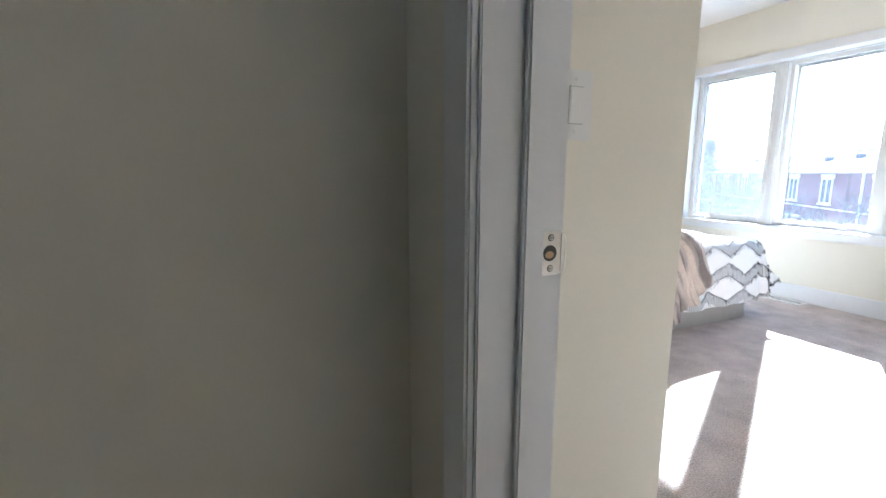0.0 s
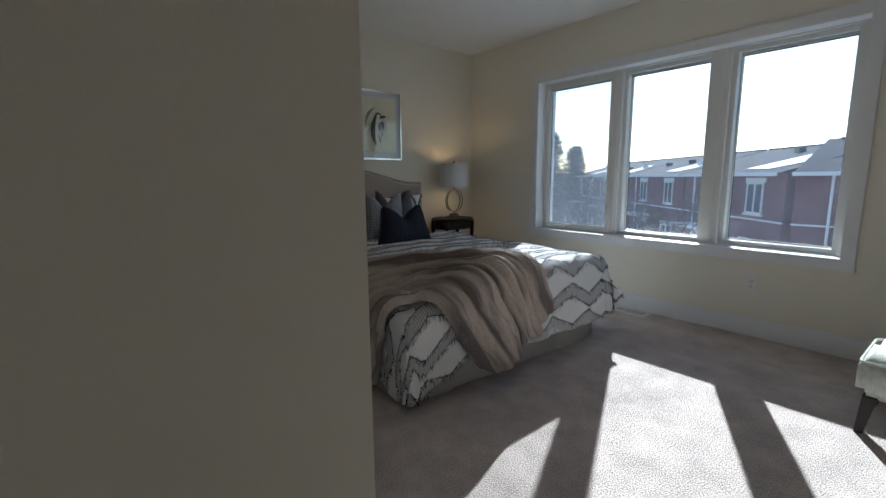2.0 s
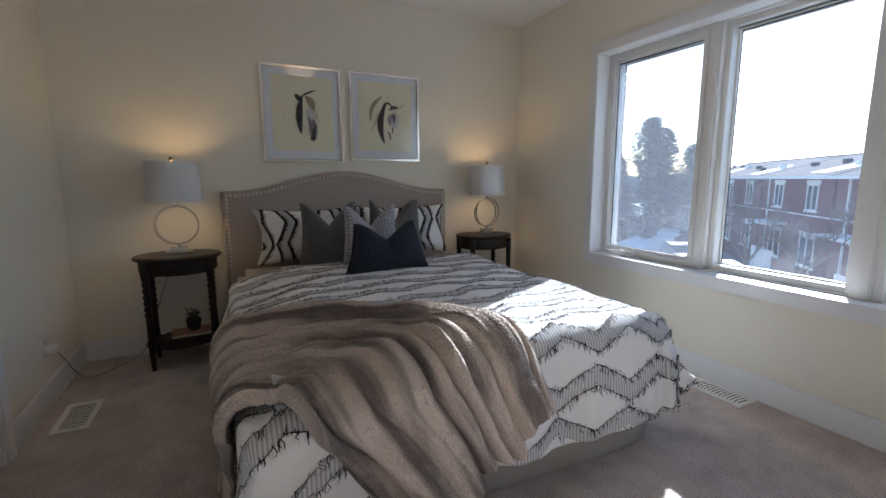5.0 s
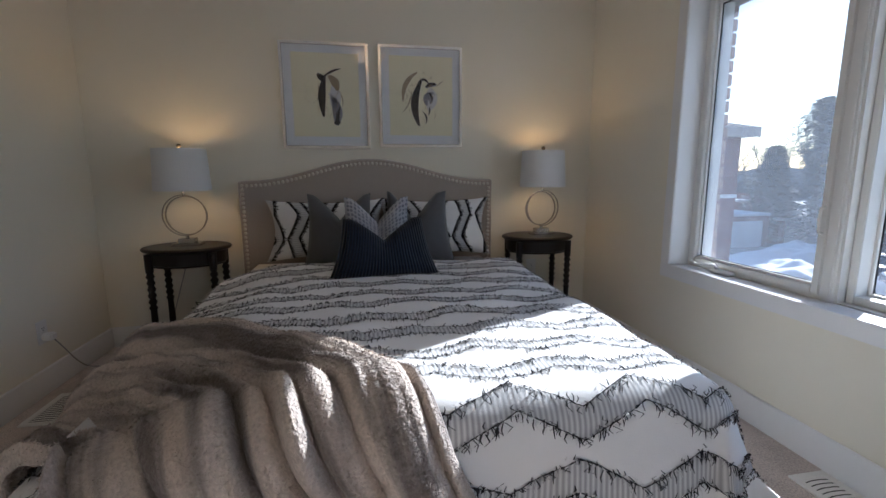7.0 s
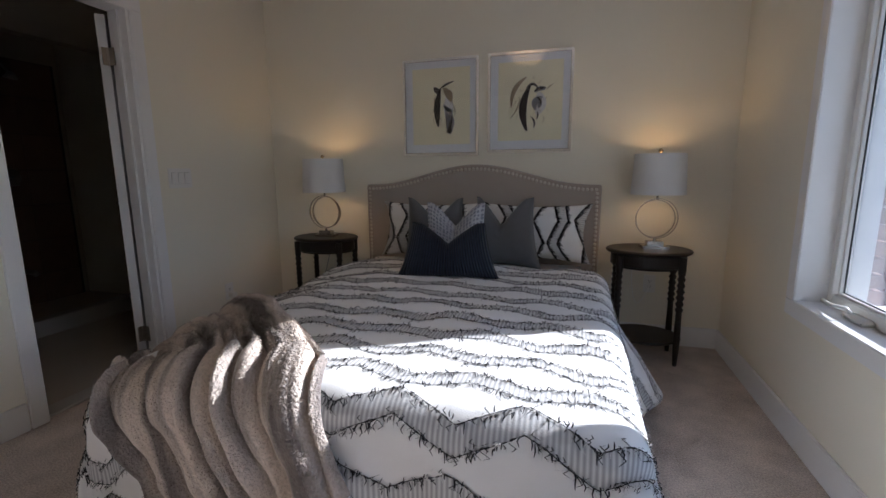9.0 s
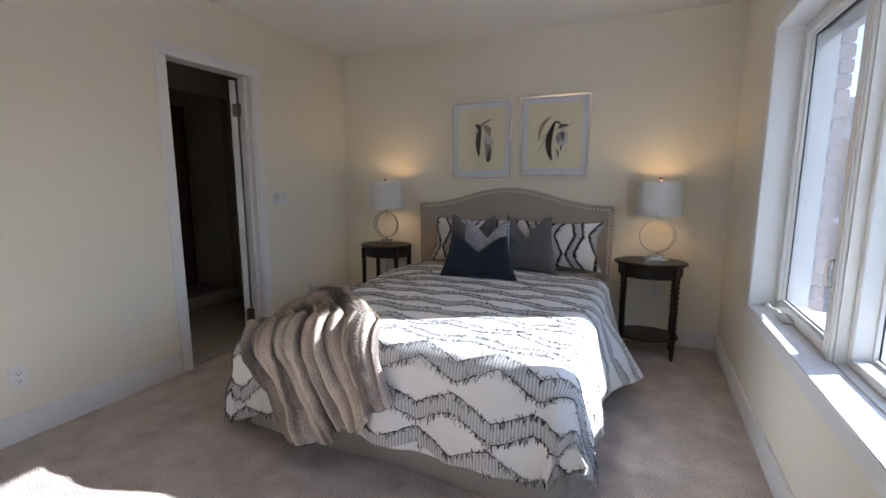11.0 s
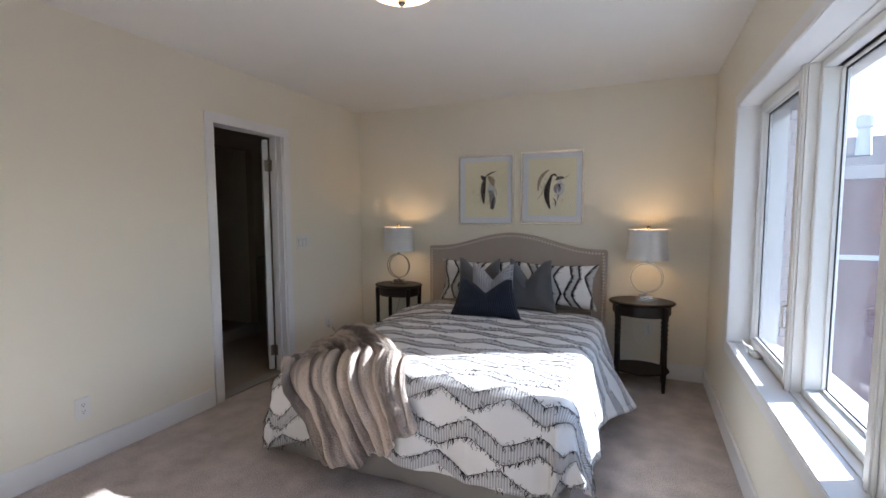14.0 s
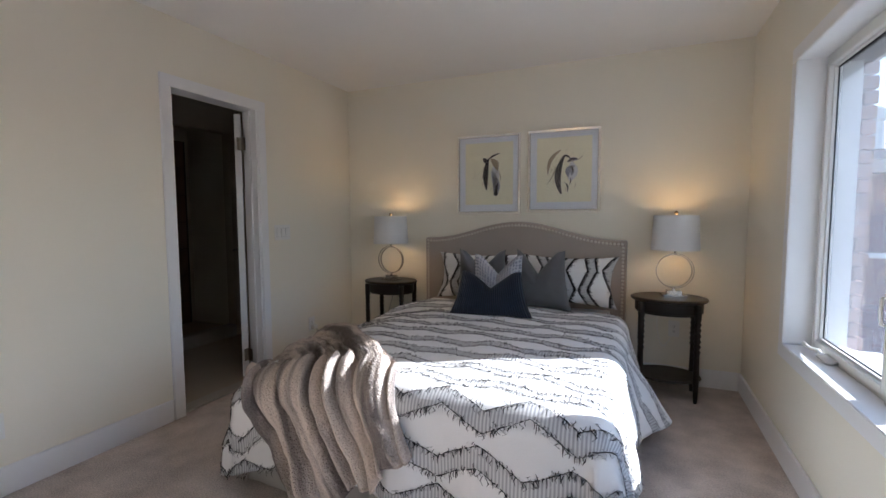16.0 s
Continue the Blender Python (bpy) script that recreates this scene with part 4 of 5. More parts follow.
# ---- bedside tables ----
def bedside(at, label):
    t = thing("bedside_table", label, "bedside table", "bedside tables", at)

    def turned(name, prof, cx=0, cy=0, seg=56, smooth=False):
        part(name, lathe(bmesh.new(), [(q, z - FL) for q, z in prof], cx, cy, seg, sy=0.80 if seg > 20 else 1.0), ESPRESSO, t, smooth=smooth)
    turned("tabletop", [(0.0001, 0.705), (0.225, 0.705), (0.235, 0.712), (0.238, 0.720), (0.232, 0.727), (0.222, 0.730), (0.0001, 0.730)])
    turned("apron", [(0.19, 0.625), (0.196, 0.622), (0.200, 0.632), (0.208, 0.636), (0.208, 0.705), (0.19, 0.705)])
    turned("lower_shelf", [(0.0001, 0.185), (0.20, 0.185), (0.21, 0.193), (0.205, 0.203), (0.0001, 0.205)], seg=48)
    prof = [(0.0001, FL), (0.012, FL), (0.014, 0.10), (0.0175, 0.17), (0.0195, 0.21), (0.018, 0.26), (0.0165, 0.34), (0.016, 0.385), (0.021, 0.395), (0.021, 0.403), (0.014, 0.41)]
    for k in range(5):
        z = 0.415 + k * 0.036
        prof += [(0.0145, z), (0.0225, z + 0.017), (0.0145, z + 0.034)]
    prof += [(0.020, 0.602), (0.021, 0.63), (0.021, 0.70)]
    for sx in (-1, 1):
        for sy in (-1, 1):
            turned("leg", prof, sx * 0.165, sy * 0.115, 14, True)
    return t


NL, NR = (0.575, 4.265), (2.725, 4.265)
ta = bedside((*NL, FL), "dark oval bedside table with turned legs and shelved books")
tb = copy_thing(ta, pose(*NR, FL))
tb["label"] = "dark oval bedside table with turned legs by the window"


def ring(bm, r, w, t, cy, cz, seg=48):
    """A flat band bent to a circle standing in the xz plane."""
    loops = []
    for i in range(seg):
        a = 2 * math.pi * i / seg
        c, s = math.cos(a), math.sin(a)
        loops.append([bm.verts.new(((r + dr) * c, cy + dy, cz + (r + dr) * s)) for dr, dy in ((-t, -w), (0, -w), (0, w), (-t, w))])
    for i in range(seg):
        p, q = loops[i], loops[(i + 1) % seg]
        for k in range(4):
            bm.faces.new((p[k], p[(k + 1) % 4], q[(k + 1) % 4], q[k]))


def lamp(at, rz, label):
    t = thing("table_lamp", label, "table lamp", "table lamps", at, rz)
    pbox("base_plate", (-0.075, 0.075, -0.045, 0.045, 0.0, 0.016), SILVER, t, 0.002)
    pbox("base_block", (-0.045, 0.045, -0.028, 0.028, 0.016, 0.042), SILVER, t, 0.002)
    part("stem", lathe(bmesh.new(), [(0.008, 0.04), (0.008, 0.06)], 0, 0, 12), SILVER, t)
    bm = bmesh.new()
    ring(bm, 0.118, 0.005, 0.0045, -0.014, 0.175)
    part("ring", bm, STEEL, t, smooth=False)
    bm = bmesh.new()
    ring(bm, 0.112, 0.005, 0.0045, 0.014, 0.172)
    part("ring", bm, STEEL, t, smooth=False)
    bm = bmesh.new()
    lathe(bm, [(0.007, 0.285), (0.007, 0.39)], 0, 0, 12)
    lathe(bm, [(0.014, 0.32), (0.016, 0.36)], 0, 0, 16)
    part("neck", bm, SILVER, t)
    bm = bmesh.new()
    seg = 56
    prof = [(0.148, 0.315), (0.136, 0.545), (0.1345, 0.545), (0.1465, 0.315)]
    rings = [[bm.verts.new((r * math.cos(2 * math.pi * i / seg), r * math.sin(2 * math.pi * i / seg), z)) for i in range(seg)] for r, z in prof]
    for k in range(4):
        for i in range(seg):
            bm.faces.new((rings[k][i], rings[k][(i + 1) % seg], rings[(k + 1) % 4][(i + 1) % seg], rings[(k + 1) % 4][i]))
    part("shade", bm, SHADE, t, "white drum shade")
    bm = bmesh.new()
    for k in range(3):
        a = 2 * math.pi * k / 3
        tube(bm, [(0, 0, 0.535), (0.135 * math.cos(a), 0.135 * math.sin(a), 0.542)], 0.0015, 6)
    part("spider", bm, SILVER, t)
    bm = bmesh.new()
    lathe(bm, [(0.003, 0.53), (0.003, 0.55)], 0, 0, 8)
    bmesh.ops.create_uvsphere(bm, u_segments=16, v_segments=10, radius=0.013, matrix=Matrix.Translation((0, 0, 0.562)))
    part("finial", bm, FINIAL, t, smooth=True)
    bm = bmesh.new()
    bmesh.ops.create_uvsphere(bm, u_segments=16, v_segments=10, radius=0.028, matrix=Matrix.Translation((0, 0, 0.43)))
    part("bulb", bm, BULB, t, smooth=True)
    return t


LA, LB = (NL[0] + 0.01, NL[1] - 0.01, 0.7305), (NR[0] + 0.03, NR[1] + 0.01, 0.7305)
la = lamp(LA, 0, "lit silver ring table lamp with white drum shade")
lb = copy_thing(la, pose(*LB, 0, 0, 8))
for k, p in enumerate((LA, LB)):
    ld = bpy.data.lights.new("bulb_light", "POINT")
    ld.energy, ld.color, ld.shadow_soft_size = 0.28, (1.0, 0.60, 0.26), 0.03
    o = new("bulb_light", ld)
    o.location = (p[0], p[1], p[2] + 0.475)

# books and plant under the first lamp
bk = thing("book", "dark hardback book lying on the lower shelf", "book", at=(NL[0] + 0.03, NL[1], 0.2055), rz=8)
pbox("cover", (-0.13, 0.13, -0.09, 0.09, 0, 0.022), BOOKA, bk, 0.002)
bk2 = thing("book", "tan hardback book lying on a darker book", "book", at=(NL[0] + 0.04, NL[1] - 0.005, 0.2278), rz=4)
pbox("cover", (-0.11, 0.11, -0.08, 0.08, 0, 0.018), BOOKB, bk2, 0.002)
pbox("pages", (-0.106, 0.106, -0.081, -0.079, 0.003, 0.015), PAGES, bk2)
pp = thing("potted_plant", "small leafy plant in a black pot on the books", "plant", at=(NL[0] + 0.05, NL[1], 0.246))
part("pot", lathe(bmesh.new(), [(0.028, 0), (0.038, 0.02), (0.044, 0.06), (0.04, 0.075), (0.036, 0.06)], seg=20), POT, pp, smooth=True)
rnd = random.Random(3)
stems = bmesh.new()
fol = bmesh.new()
for k in range(22):
    a, l = rnd.uniform(0, 6.283), rnd.uniform(0.04, 0.085)
    d = Vector((math.cos(a) * 0.6, math.sin(a) * 0.6, rnd.uniform(0.5, 1.1))).normalized()
    p0 = Vector((0, 0, 0.065))
    tube(stems, [p0, p0 + d * l], 0.0012, 5)
    for q in range(5):
        c = p0 + d * l * (0.4 + 0.15 * q)
        s = Vector((rnd.uniform(-1, 1), rnd.uniform(-1, 1), rnd.uniform(-0.3, 0.8))).normalized()
        n = s.cross(d).normalized()
        pts = [c, c + s * 0.012 + n * 0.007, c + s * 0.026, c + s * 0.012 - n * 0.007]
        fol.faces.new([fol.verts.new(v) for v in pts])
part("stems", stems, WOODGREY, pp)
part("leaves", fol, LEAF, pp, kind="stuff")


# lamp cords and plug
def cord(name, pts, rad, material, label):
    cu = bpy.data.curves.new(name, "CURVE")
    cu.dimensions, cu.bevel_depth, cu.bevel_resolution = "3D", rad, 2
    sp = cu.splines.new("NURBS")
    sp.points.add(len(pts) - 1)
    for q, p in zip(sp.points, pts):
        q.co = (*p, 1)
    sp.use_endpoint_u, sp.order_u = True, 3
    cu.materials.append(material)
    return tagged(new(name, cu), label, "cable")


cord("lamp_cord", [(0.04, 3.905, 0.35), (0.06, 3.93, 0.30), (0.10, 4.0, 0.15), (0.13, 4.1, 0.09), (0.2, 4.3, FL + 0.008), (0.33, 4.44, FL + 0.01), (0.40, 4.465, 0.3), (0.52, 4.46, 0.68), (0.56, 4.38, 0.738), (0.56, 4.31, 0.738)], 0.003, CORD, "thin grey lamp cord along the wall")
pg = thing("plug", "small white plug in the wall outlet", "plug", at=(0.012, 3.91, 0.352))
pbox("body", (-0.003, 0.045, -0.026, 0.018, -0.022, 0.014), PLATE, pg, 0.006)
cord("lamp_cord", [(2.78, D - 0.012, 0.445), (2.76, D - 0.04, 0.40), (2.70, D - 0.03, 0.3), (2.66, D - 0.03, 0.5), (2.68, 4.455, 0.70), (2.70, 4.38, 0.738), (2.74, 4.33, 0.738)], 0.0025, PLATE, "thin white lamp cord behind the bedside table")


# ---- pictures ----
def blob(bm, pts, y, z0=0, x0=0):
    bm.faces.new([bm.verts.new((x0 + x, y, z0 + z)) for x, z in pts])


def stroke(bm, path, wid, y):
    n = len(path)
    L, Rr = [], []
    for i, (x, z) in enumerate(path):
        a, b = path[max(i - 1, 0)], path[min(i + 1, n - 1)]
        dx, dz = b[0] - a[0], b[1] - a[1]
        q = math.hypot(dx, dz) or 1
        w = wid * (0.15 + 0.85 * math.sin(math.pi * (i + 0.5) / n)) / 2
        L.append((x - dz / q * w, z + dx / q * w)), Rr.append((x + dz / q * w, z - dx / q * w))
    for i in range(n - 1):
        bm.faces.new([bm.verts.new((p[0], y, p[1])) for p in (L[i], L[i + 1], Rr[i + 1], Rr[i])])


def curve_pts(p0, p1, bend, n=14):
    out = []
    for i in range(n):
        t = i / (n - 1)
        x, z = p0[0] + (p1[0] - p0[0]) * t, p0[1] + (p1[1] - p0[1]) * t
        dx, dz = p1[0] - p0[0], p1[1] - p0[1]
        k = 4 * bend * t * (1 - t)
        out.append((x - dz * k, z + dx * k))
    return out


def picture(x0, x1, z0, z1, label, strokes, seed):
    cx, cz, w, h = (x0 + x1) / 2, (z0 + z1) / 2, (x1 - x0) / 2, (z1 - z0) / 2
    t = thing("framed_picture", label, "picture", "pictures over the bed", at=(cx, D, cz))
    f = 0.016
    bm = bmesh.new()
    for q in ((-w, -w + f, -h, h), (w - f, w, -h, h), (-w + f, w - f, -h, -h + f), (-w + f, w - f, h - f, h)):
        box(bm, q[0], q[1], -0.026, -0.002, q[2], q[3], 0.002)
    part("frame", bm, PICFRAME, t)
    # thin dark ring that draws the shadow gap inside the frame
    bm = bmesh.new()
    g = f + 0.0025
    for q in ((-w + f, -w + g, -h + f, h - f), (w - g, w - f, -h + f, h - f), (-w + g, w - g, -h + f, -h + g), (-w + g, w - g, h - g, h - f)):
        box(bm, q[0], q[1], -0.0245, -0.0215, q[2], q[3])
    part("inner_shadow_line", bm, DARKMETAL, t)
    pbox("mat_board", (-w + f, w - f, -0.012, -0.004, -h + f, h - f), MATBOARD, t)
    pbox("print", (-w + 0.068, w - 0.062, -0.0135, -0.0125, -h + 0.075, h - 0.062), PRINT, t)
    g = pbox("glazing", (-w + f, w - f, -0.021, -0.019, -h + f, h - f), CLEAR, t)
    g.visible_shadow = False
    y = -0.0145
    for name, material, items in strokes:
        bm = bmesh.new()
        for it in items:
            stroke(bm, curve_pts(*it[:3]), it[3], y)
        part(name, bm, material, t)
        y -= 0.0004
    rnd = random.Random(seed)
    bm = bmesh.new()
    for k in range(46):
        a, r = rnd.uniform(0, 6.28), rnd.uniform(0.07, 0.14)
        p = (math.cos(a) * r * 0.9, math.sin(a) * r * 1.1)
        q = (p[0] + rnd.gauss(0, 0.010), p[1] + rnd.gauss(0, 0.022))
        stroke(bm, curve_pts(p, q, rnd.uniform(-0.3, 0.3), 5), rnd.uniform(0.001, 0.004), y)
    part("spatter", bm, INKTAN, t, kind="stuff")


picture(1.113, 1.651, 1.295, 1.937, "silver framed abstract horse print with pale mat", [
    ("pale_wash", INKPALE, [((0.05, 0.08), (0.05, -0.09), 0.05, 0.07), ((0.02, 0.02), (0.08, -0.06), 0.0, 0.03)]),
    ("tan_wash", INKTAN, [((0.02, 0.125), (0.075, 0.035), 0.12, 0.05), ((-0.045, 0.07), (-0.055, -0.03), 0.1, 0.012), ((0.09, 0.02), (0.10, -0.06), 0.1, 0.006)]),
    ("grey_wash", INKGREY, [((0.07, -0.03), (0.062, -0.175), 0.02, 0.06), ((0.035, -0.01), (0.04, -0.10), 0.1, 0.02)]),
    ("black_strokes", INK, [((0.0, 0.125), (-0.016, -0.125), -0.06, 0.045), ((-0.045, 0.135), (-0.005, 0.09), 0.0, 0.035), ((-0.014, 0.11), (0.098, 0.168), 0.08, 0.014), ((0.085, -0.06), (0.07, -0.178), -0.05, 0.018), ((0.045, -0.165), (0.085, -0.16), 0.1, 0.03), ((0.062, -0.09), (0.05, -0.16), 0.1, 0.012)])], 1)
picture(1.713, 2.256, 1.308, 1.940, "silver framed abstract print with a curved black stroke", [
    ("pale_wash", INKPALE, [((0.06, 0.06), (0.05, -0.08), 0.1, 0.08)]),
    ("tan_wash", INKTAN, [((-0.022, 0.155), (-0.115, -0.02), -0.16, 0.030), ((-0.06, 0.04), (-0.125, -0.10), 0.1, 0.008), ((0.10, 0.07), (0.15, 0.11), 0.0, 0.006)]),
    ("grey_wash", INKGREY, [((0.035, 0.06), (0.10, 0.075), 0.2, 0.03), ((0.085, 0.03), (0.04, -0.05), -0.3, 0.04), ((0.05, 0.02), (0.06, -0.04), 0.2, 0.03)]),
    ("black_strokes", INK, [((0.005, 0.105), (-0.012, -0.18), -0.13, 0.050), ((-0.02, 0.09), (0.055, 0.08), 0.35, 0.016), ((0.03, 0.065), (0.105, 0.085), 0.1, 0.020), ((0.055, -0.06), (0.048, -0.11), 0.1, 0.010), ((0.01, -0.09), (0.03, -0.165), 0.2, 0.012), ((0.05, 0.03), (0.07, -0.02), 0.2, 0.014)])], 2)

# ---- ceiling light ----
cl = thing("ceiling_light", "flush glass bowl ceiling light with a dark finial, lit", "ceiling light", at=(1.73, 2.30, CEIL))
part("canopy", lathe(bmesh.new(), [(0.001, 0), (0.10, 0), (0.095, -0.03), (0.001, -0.03)], seg=32), STEEL, cl, smooth=True)
part("bowl", lathe(bmesh.new(), [(0.17, -0.035), (0.165, -0.05), (0.14, -0.08), (0.09, -0.102), (0.03, -0.110), (0.001, -0.111)], seg=48), BULBGLASS, cl, smooth=True)
part("finial", lathe(bmesh.new(), [(0.001, -0.105), (0.018, -0.112), (0.014, -0.12), (0.018, -0.126), (0.008, -0.138), (0.001, -0.14)], seg=20), DARKMETAL, cl, smooth=True)

# ---- upholstered stool ----
bench = thing("stool", "pale green patterned upholstered stool with dark tapered legs", "stool", at=(2.405, 0.82, FL))
bm = bmesh.new()
box(bm, -0.215, 0.215, -0.215, 0.215, 0.215 - FL, 0.383 - FL, 0.035)
part("seat", bm, TWEED, bench, smooth=True)
for zz in (0.383 - FL - 0.012,):
    c, k = 0.208, 0.180
    loop = [(-k, -c, zz), (k, -c, zz), (c - 0.008, -c + 0.008, zz), (c, -k, zz), (c, k, zz), (c - 0.008, c - 0.008, zz), (k, c, zz), (-k, c, zz), (-c + 0.008, c - 0.008, zz), (-c, k, zz),
            (-c, -k, zz), (-c + 0.008, -c + 0.008, zz), (-k, -c, zz)]
    part("piping", tube(bmesh.new(), loop, 0.005, 8), TWEED, bench, smooth=True)
for sx in (-1, 1):
    for sy in (-1, 1):
        bm = bmesh.new()
        top, bot = [], []
        for dx, dy in ((-1, -1), (1, -1), (1, 1), (-1, 1)):
            top.append(bm.verts.new((sx * 0.165 + dx * 0.024, sy * 0.165 + dy * 0.024, 0.22 - FL)))
            bot.append(bm.verts.new((sx * 0.185 + dx * 0.014, sy * 0.185 + dy * 0.014, 0.0)))
        for k in range(4):
            bm.faces.new((top[k], top[(k + 1) % 4], bot[(k + 1) % 4], bot[k]))
        bm.faces.new(top), bm.faces.new(bot)
        part("leg", bm, ESPRESSO, bench)

# ---- bathroom beyond the door ----
setting("wall_bath_south", [(-2.2, -0.12, 2.0, 2.1, -0.02, CEIL), (-2.3, -2.2, 2.0, D, -0.02, CEIL)], BATHW, "bathroom wall in shade")
setting("wall_shower", [(-1.33, -1.23, 2.1, 3.0, -0.02, CEIL), (-1.33, -1.23, 4.22, D, -0.02, CEIL), (-1.33, -1.23, 3.0, 4.22, 2.10, CEIL)], BATHW, "bathroom wall around the shower")
setting("floor_bath", [(-2.2, -0.13, 2.1, D, 0.0, FL + 0.006)], BATHF, "beige tiled bathroom floor")
sh = thing("shower_curb", "pale raised curb of the tiled shower", "shower")
pbox("curb", (-1.33, -1.22, 3.0, 4.22, FL, 0.18), CURB, sh, 0.006)
valve = thing("shower_fixture", "chrome shower valve, head and spout on brown tile", "shower fixture")
for z, r in ((1.16, 0.075),):
    bm = bmesh.new()
    bmesh.ops.create_cone(bm, cap_ends=True, segments=32, radius1=r, radius2=r * 0.9, depth=0.012, matrix=Matrix.Translation((-2.17, 4.0, z)) @ Matrix.Rotation(radians(90), 4, "Y"))
    part("valve_plate", bm, STEEL, valve)
    part("valve_lever", tube(bmesh.new(), [(-2.165, 4.0, z), (-2.11, 4.0, z), (-2.10, 4.0, z - 0.07)], 0.012), STEEL, valve, smooth=True)
part("shower_arm", tube(bmesh.new(), [(-2.18, 4.0, 2.02), (-2.08, 4.0, 2.04), (-2.0, 4.0, 1.98)], 0.01), STEEL, valve, smooth=True)
bm = bmesh.new()
bmesh.ops.create_cone(bm, cap_ends=True, segments=24, radius1=0.045, radius2=0.02, depth=0.05, matrix=Matrix.Translation((-1.98, 4.0, 1.95)) @ Matrix.Rotation(radians(20), 4, "Y"))
part("shower_head", bm, STEEL, valve, smooth=True)
part("spout", tube(bmesh.new(), [(-2.18, 4.0, 0.36), (-2.08, 4.0, 0.36), (-2.06, 4.0, 0.34)], 0.022), STEEL, valve, smooth=True)

# ---- outdoors ----
GZ = -4.6
gm = bmesh.new()
box(gm, W + 0.5, 400, -300, 400, GZ - 0.2, GZ)
tagged(part("ground", gm, GROUNDM), "wet asphalt yard with patches of old snow", kind="structure")

# the house's own brick skin beside the window
BRX = W + 0.30                                   # outer face of the brick return north of the window
skin = tagged(new("wall_brick"), "red brick outer wall around the window", kind="structure")
for nm, q in (("backing", (W + 0.175, BRX - 0.035, WY1 + 0.058, D + 0.15, GZ, 3.2)), ("backing", (W + 0.175, W + 0.29, SOUTH, WY0 - 0.05, GZ, 3.2)),
              ("backing", (W + 0.175, W + 0.29, WY0 - 0.05, WY1 + 0.03, GZ, WZ0 - 0.06)), ("backing", (W + 0.175, W + 0.29, WY0 - 0.05, WY1 + 0.03, WZ1 - 0.037, 3.2))):
    pbox(nm, q, MORTAR, skin)
pbox("stone_sill", (W + 0.19, W + 0.36, WY0 - 0.05, WY1 + 0.02, WZ0 - 0.055, WZ0 - 0.005), WHITEEXT, skin, 0.004)
bm = bmesh.new()
box(bm, -0.095, 0.0, -0.035, 0.035, -0.029, 0.029, 0.004)
brick_me = mesh_of(bm, "brick", BRICKNEAR)
bm = bmesh.new()
box(bm, -0.052, 0.0, -0.035, 0.035, -0.029, 0.029, 0.004)
header_me = mesh_of(bm, "brick", BRICKNEAR)
rnd = random.Random(11)
for k in range(24):
    z = 0.60 + k * 0.067
    row = ((brick_me, 0.0), ) if k % 2 else ((header_me, 0.0), )
    for me, dx in row:
        o = new("brick", me)
        o.location = (BRX - dx + rnd.uniform(-0.005, 0.004), WY1 + 0.068 + rnd.uniform(-0.004, 0.004), z)
        o.parent = skin


def house_window(parent, x, y, z, w, h, along="y", out=-1):
    win = new("window")
    win.parent = parent
    def q(a0, a1, z0, z1, d0, d1):
        if along == "y":
            s = sorted((x + out * d0, x + out * d1))
            return (s[0], s[1], y + a0, y + a1, z + z0, z + z1)
        s = sorted((y + out * d0, y + out * d1))
        return (x + a0, x + a1, s[0], s[1], z + z0, z + z1)
    pbox("pane", q(-w / 2 + 0.06, w / 2 - 0.06, 0.06, h - 0.06, 0.012, 0.02), DARKGLASS, win)
    bm = bmesh.new()
    for a in ((-w / 2, -w / 2 + 0.07, 0, h), (w / 2 - 0.07, w / 2, 0, h), (-w / 2, w / 2, 0, 0.07), (-w / 2, w / 2, h - 0.07, h), (-0.03, 0.03, 0, h)):
        box(bm, *q(*a, 0.0, 0.06))
    part("frame", bm, WHITEEXT, win)
    pbox("lintel", q(-w / 2 - 0.12, w / 2 + 0.12, h, h + 0.22, 0.0, 0.05), WHITEEXT, win)
    pbox("sill", q(-w / 2 - 0.1, w / 2 + 0.1, -0.09, 0.0, 0.0, 0.09), WHITEEXT, win)


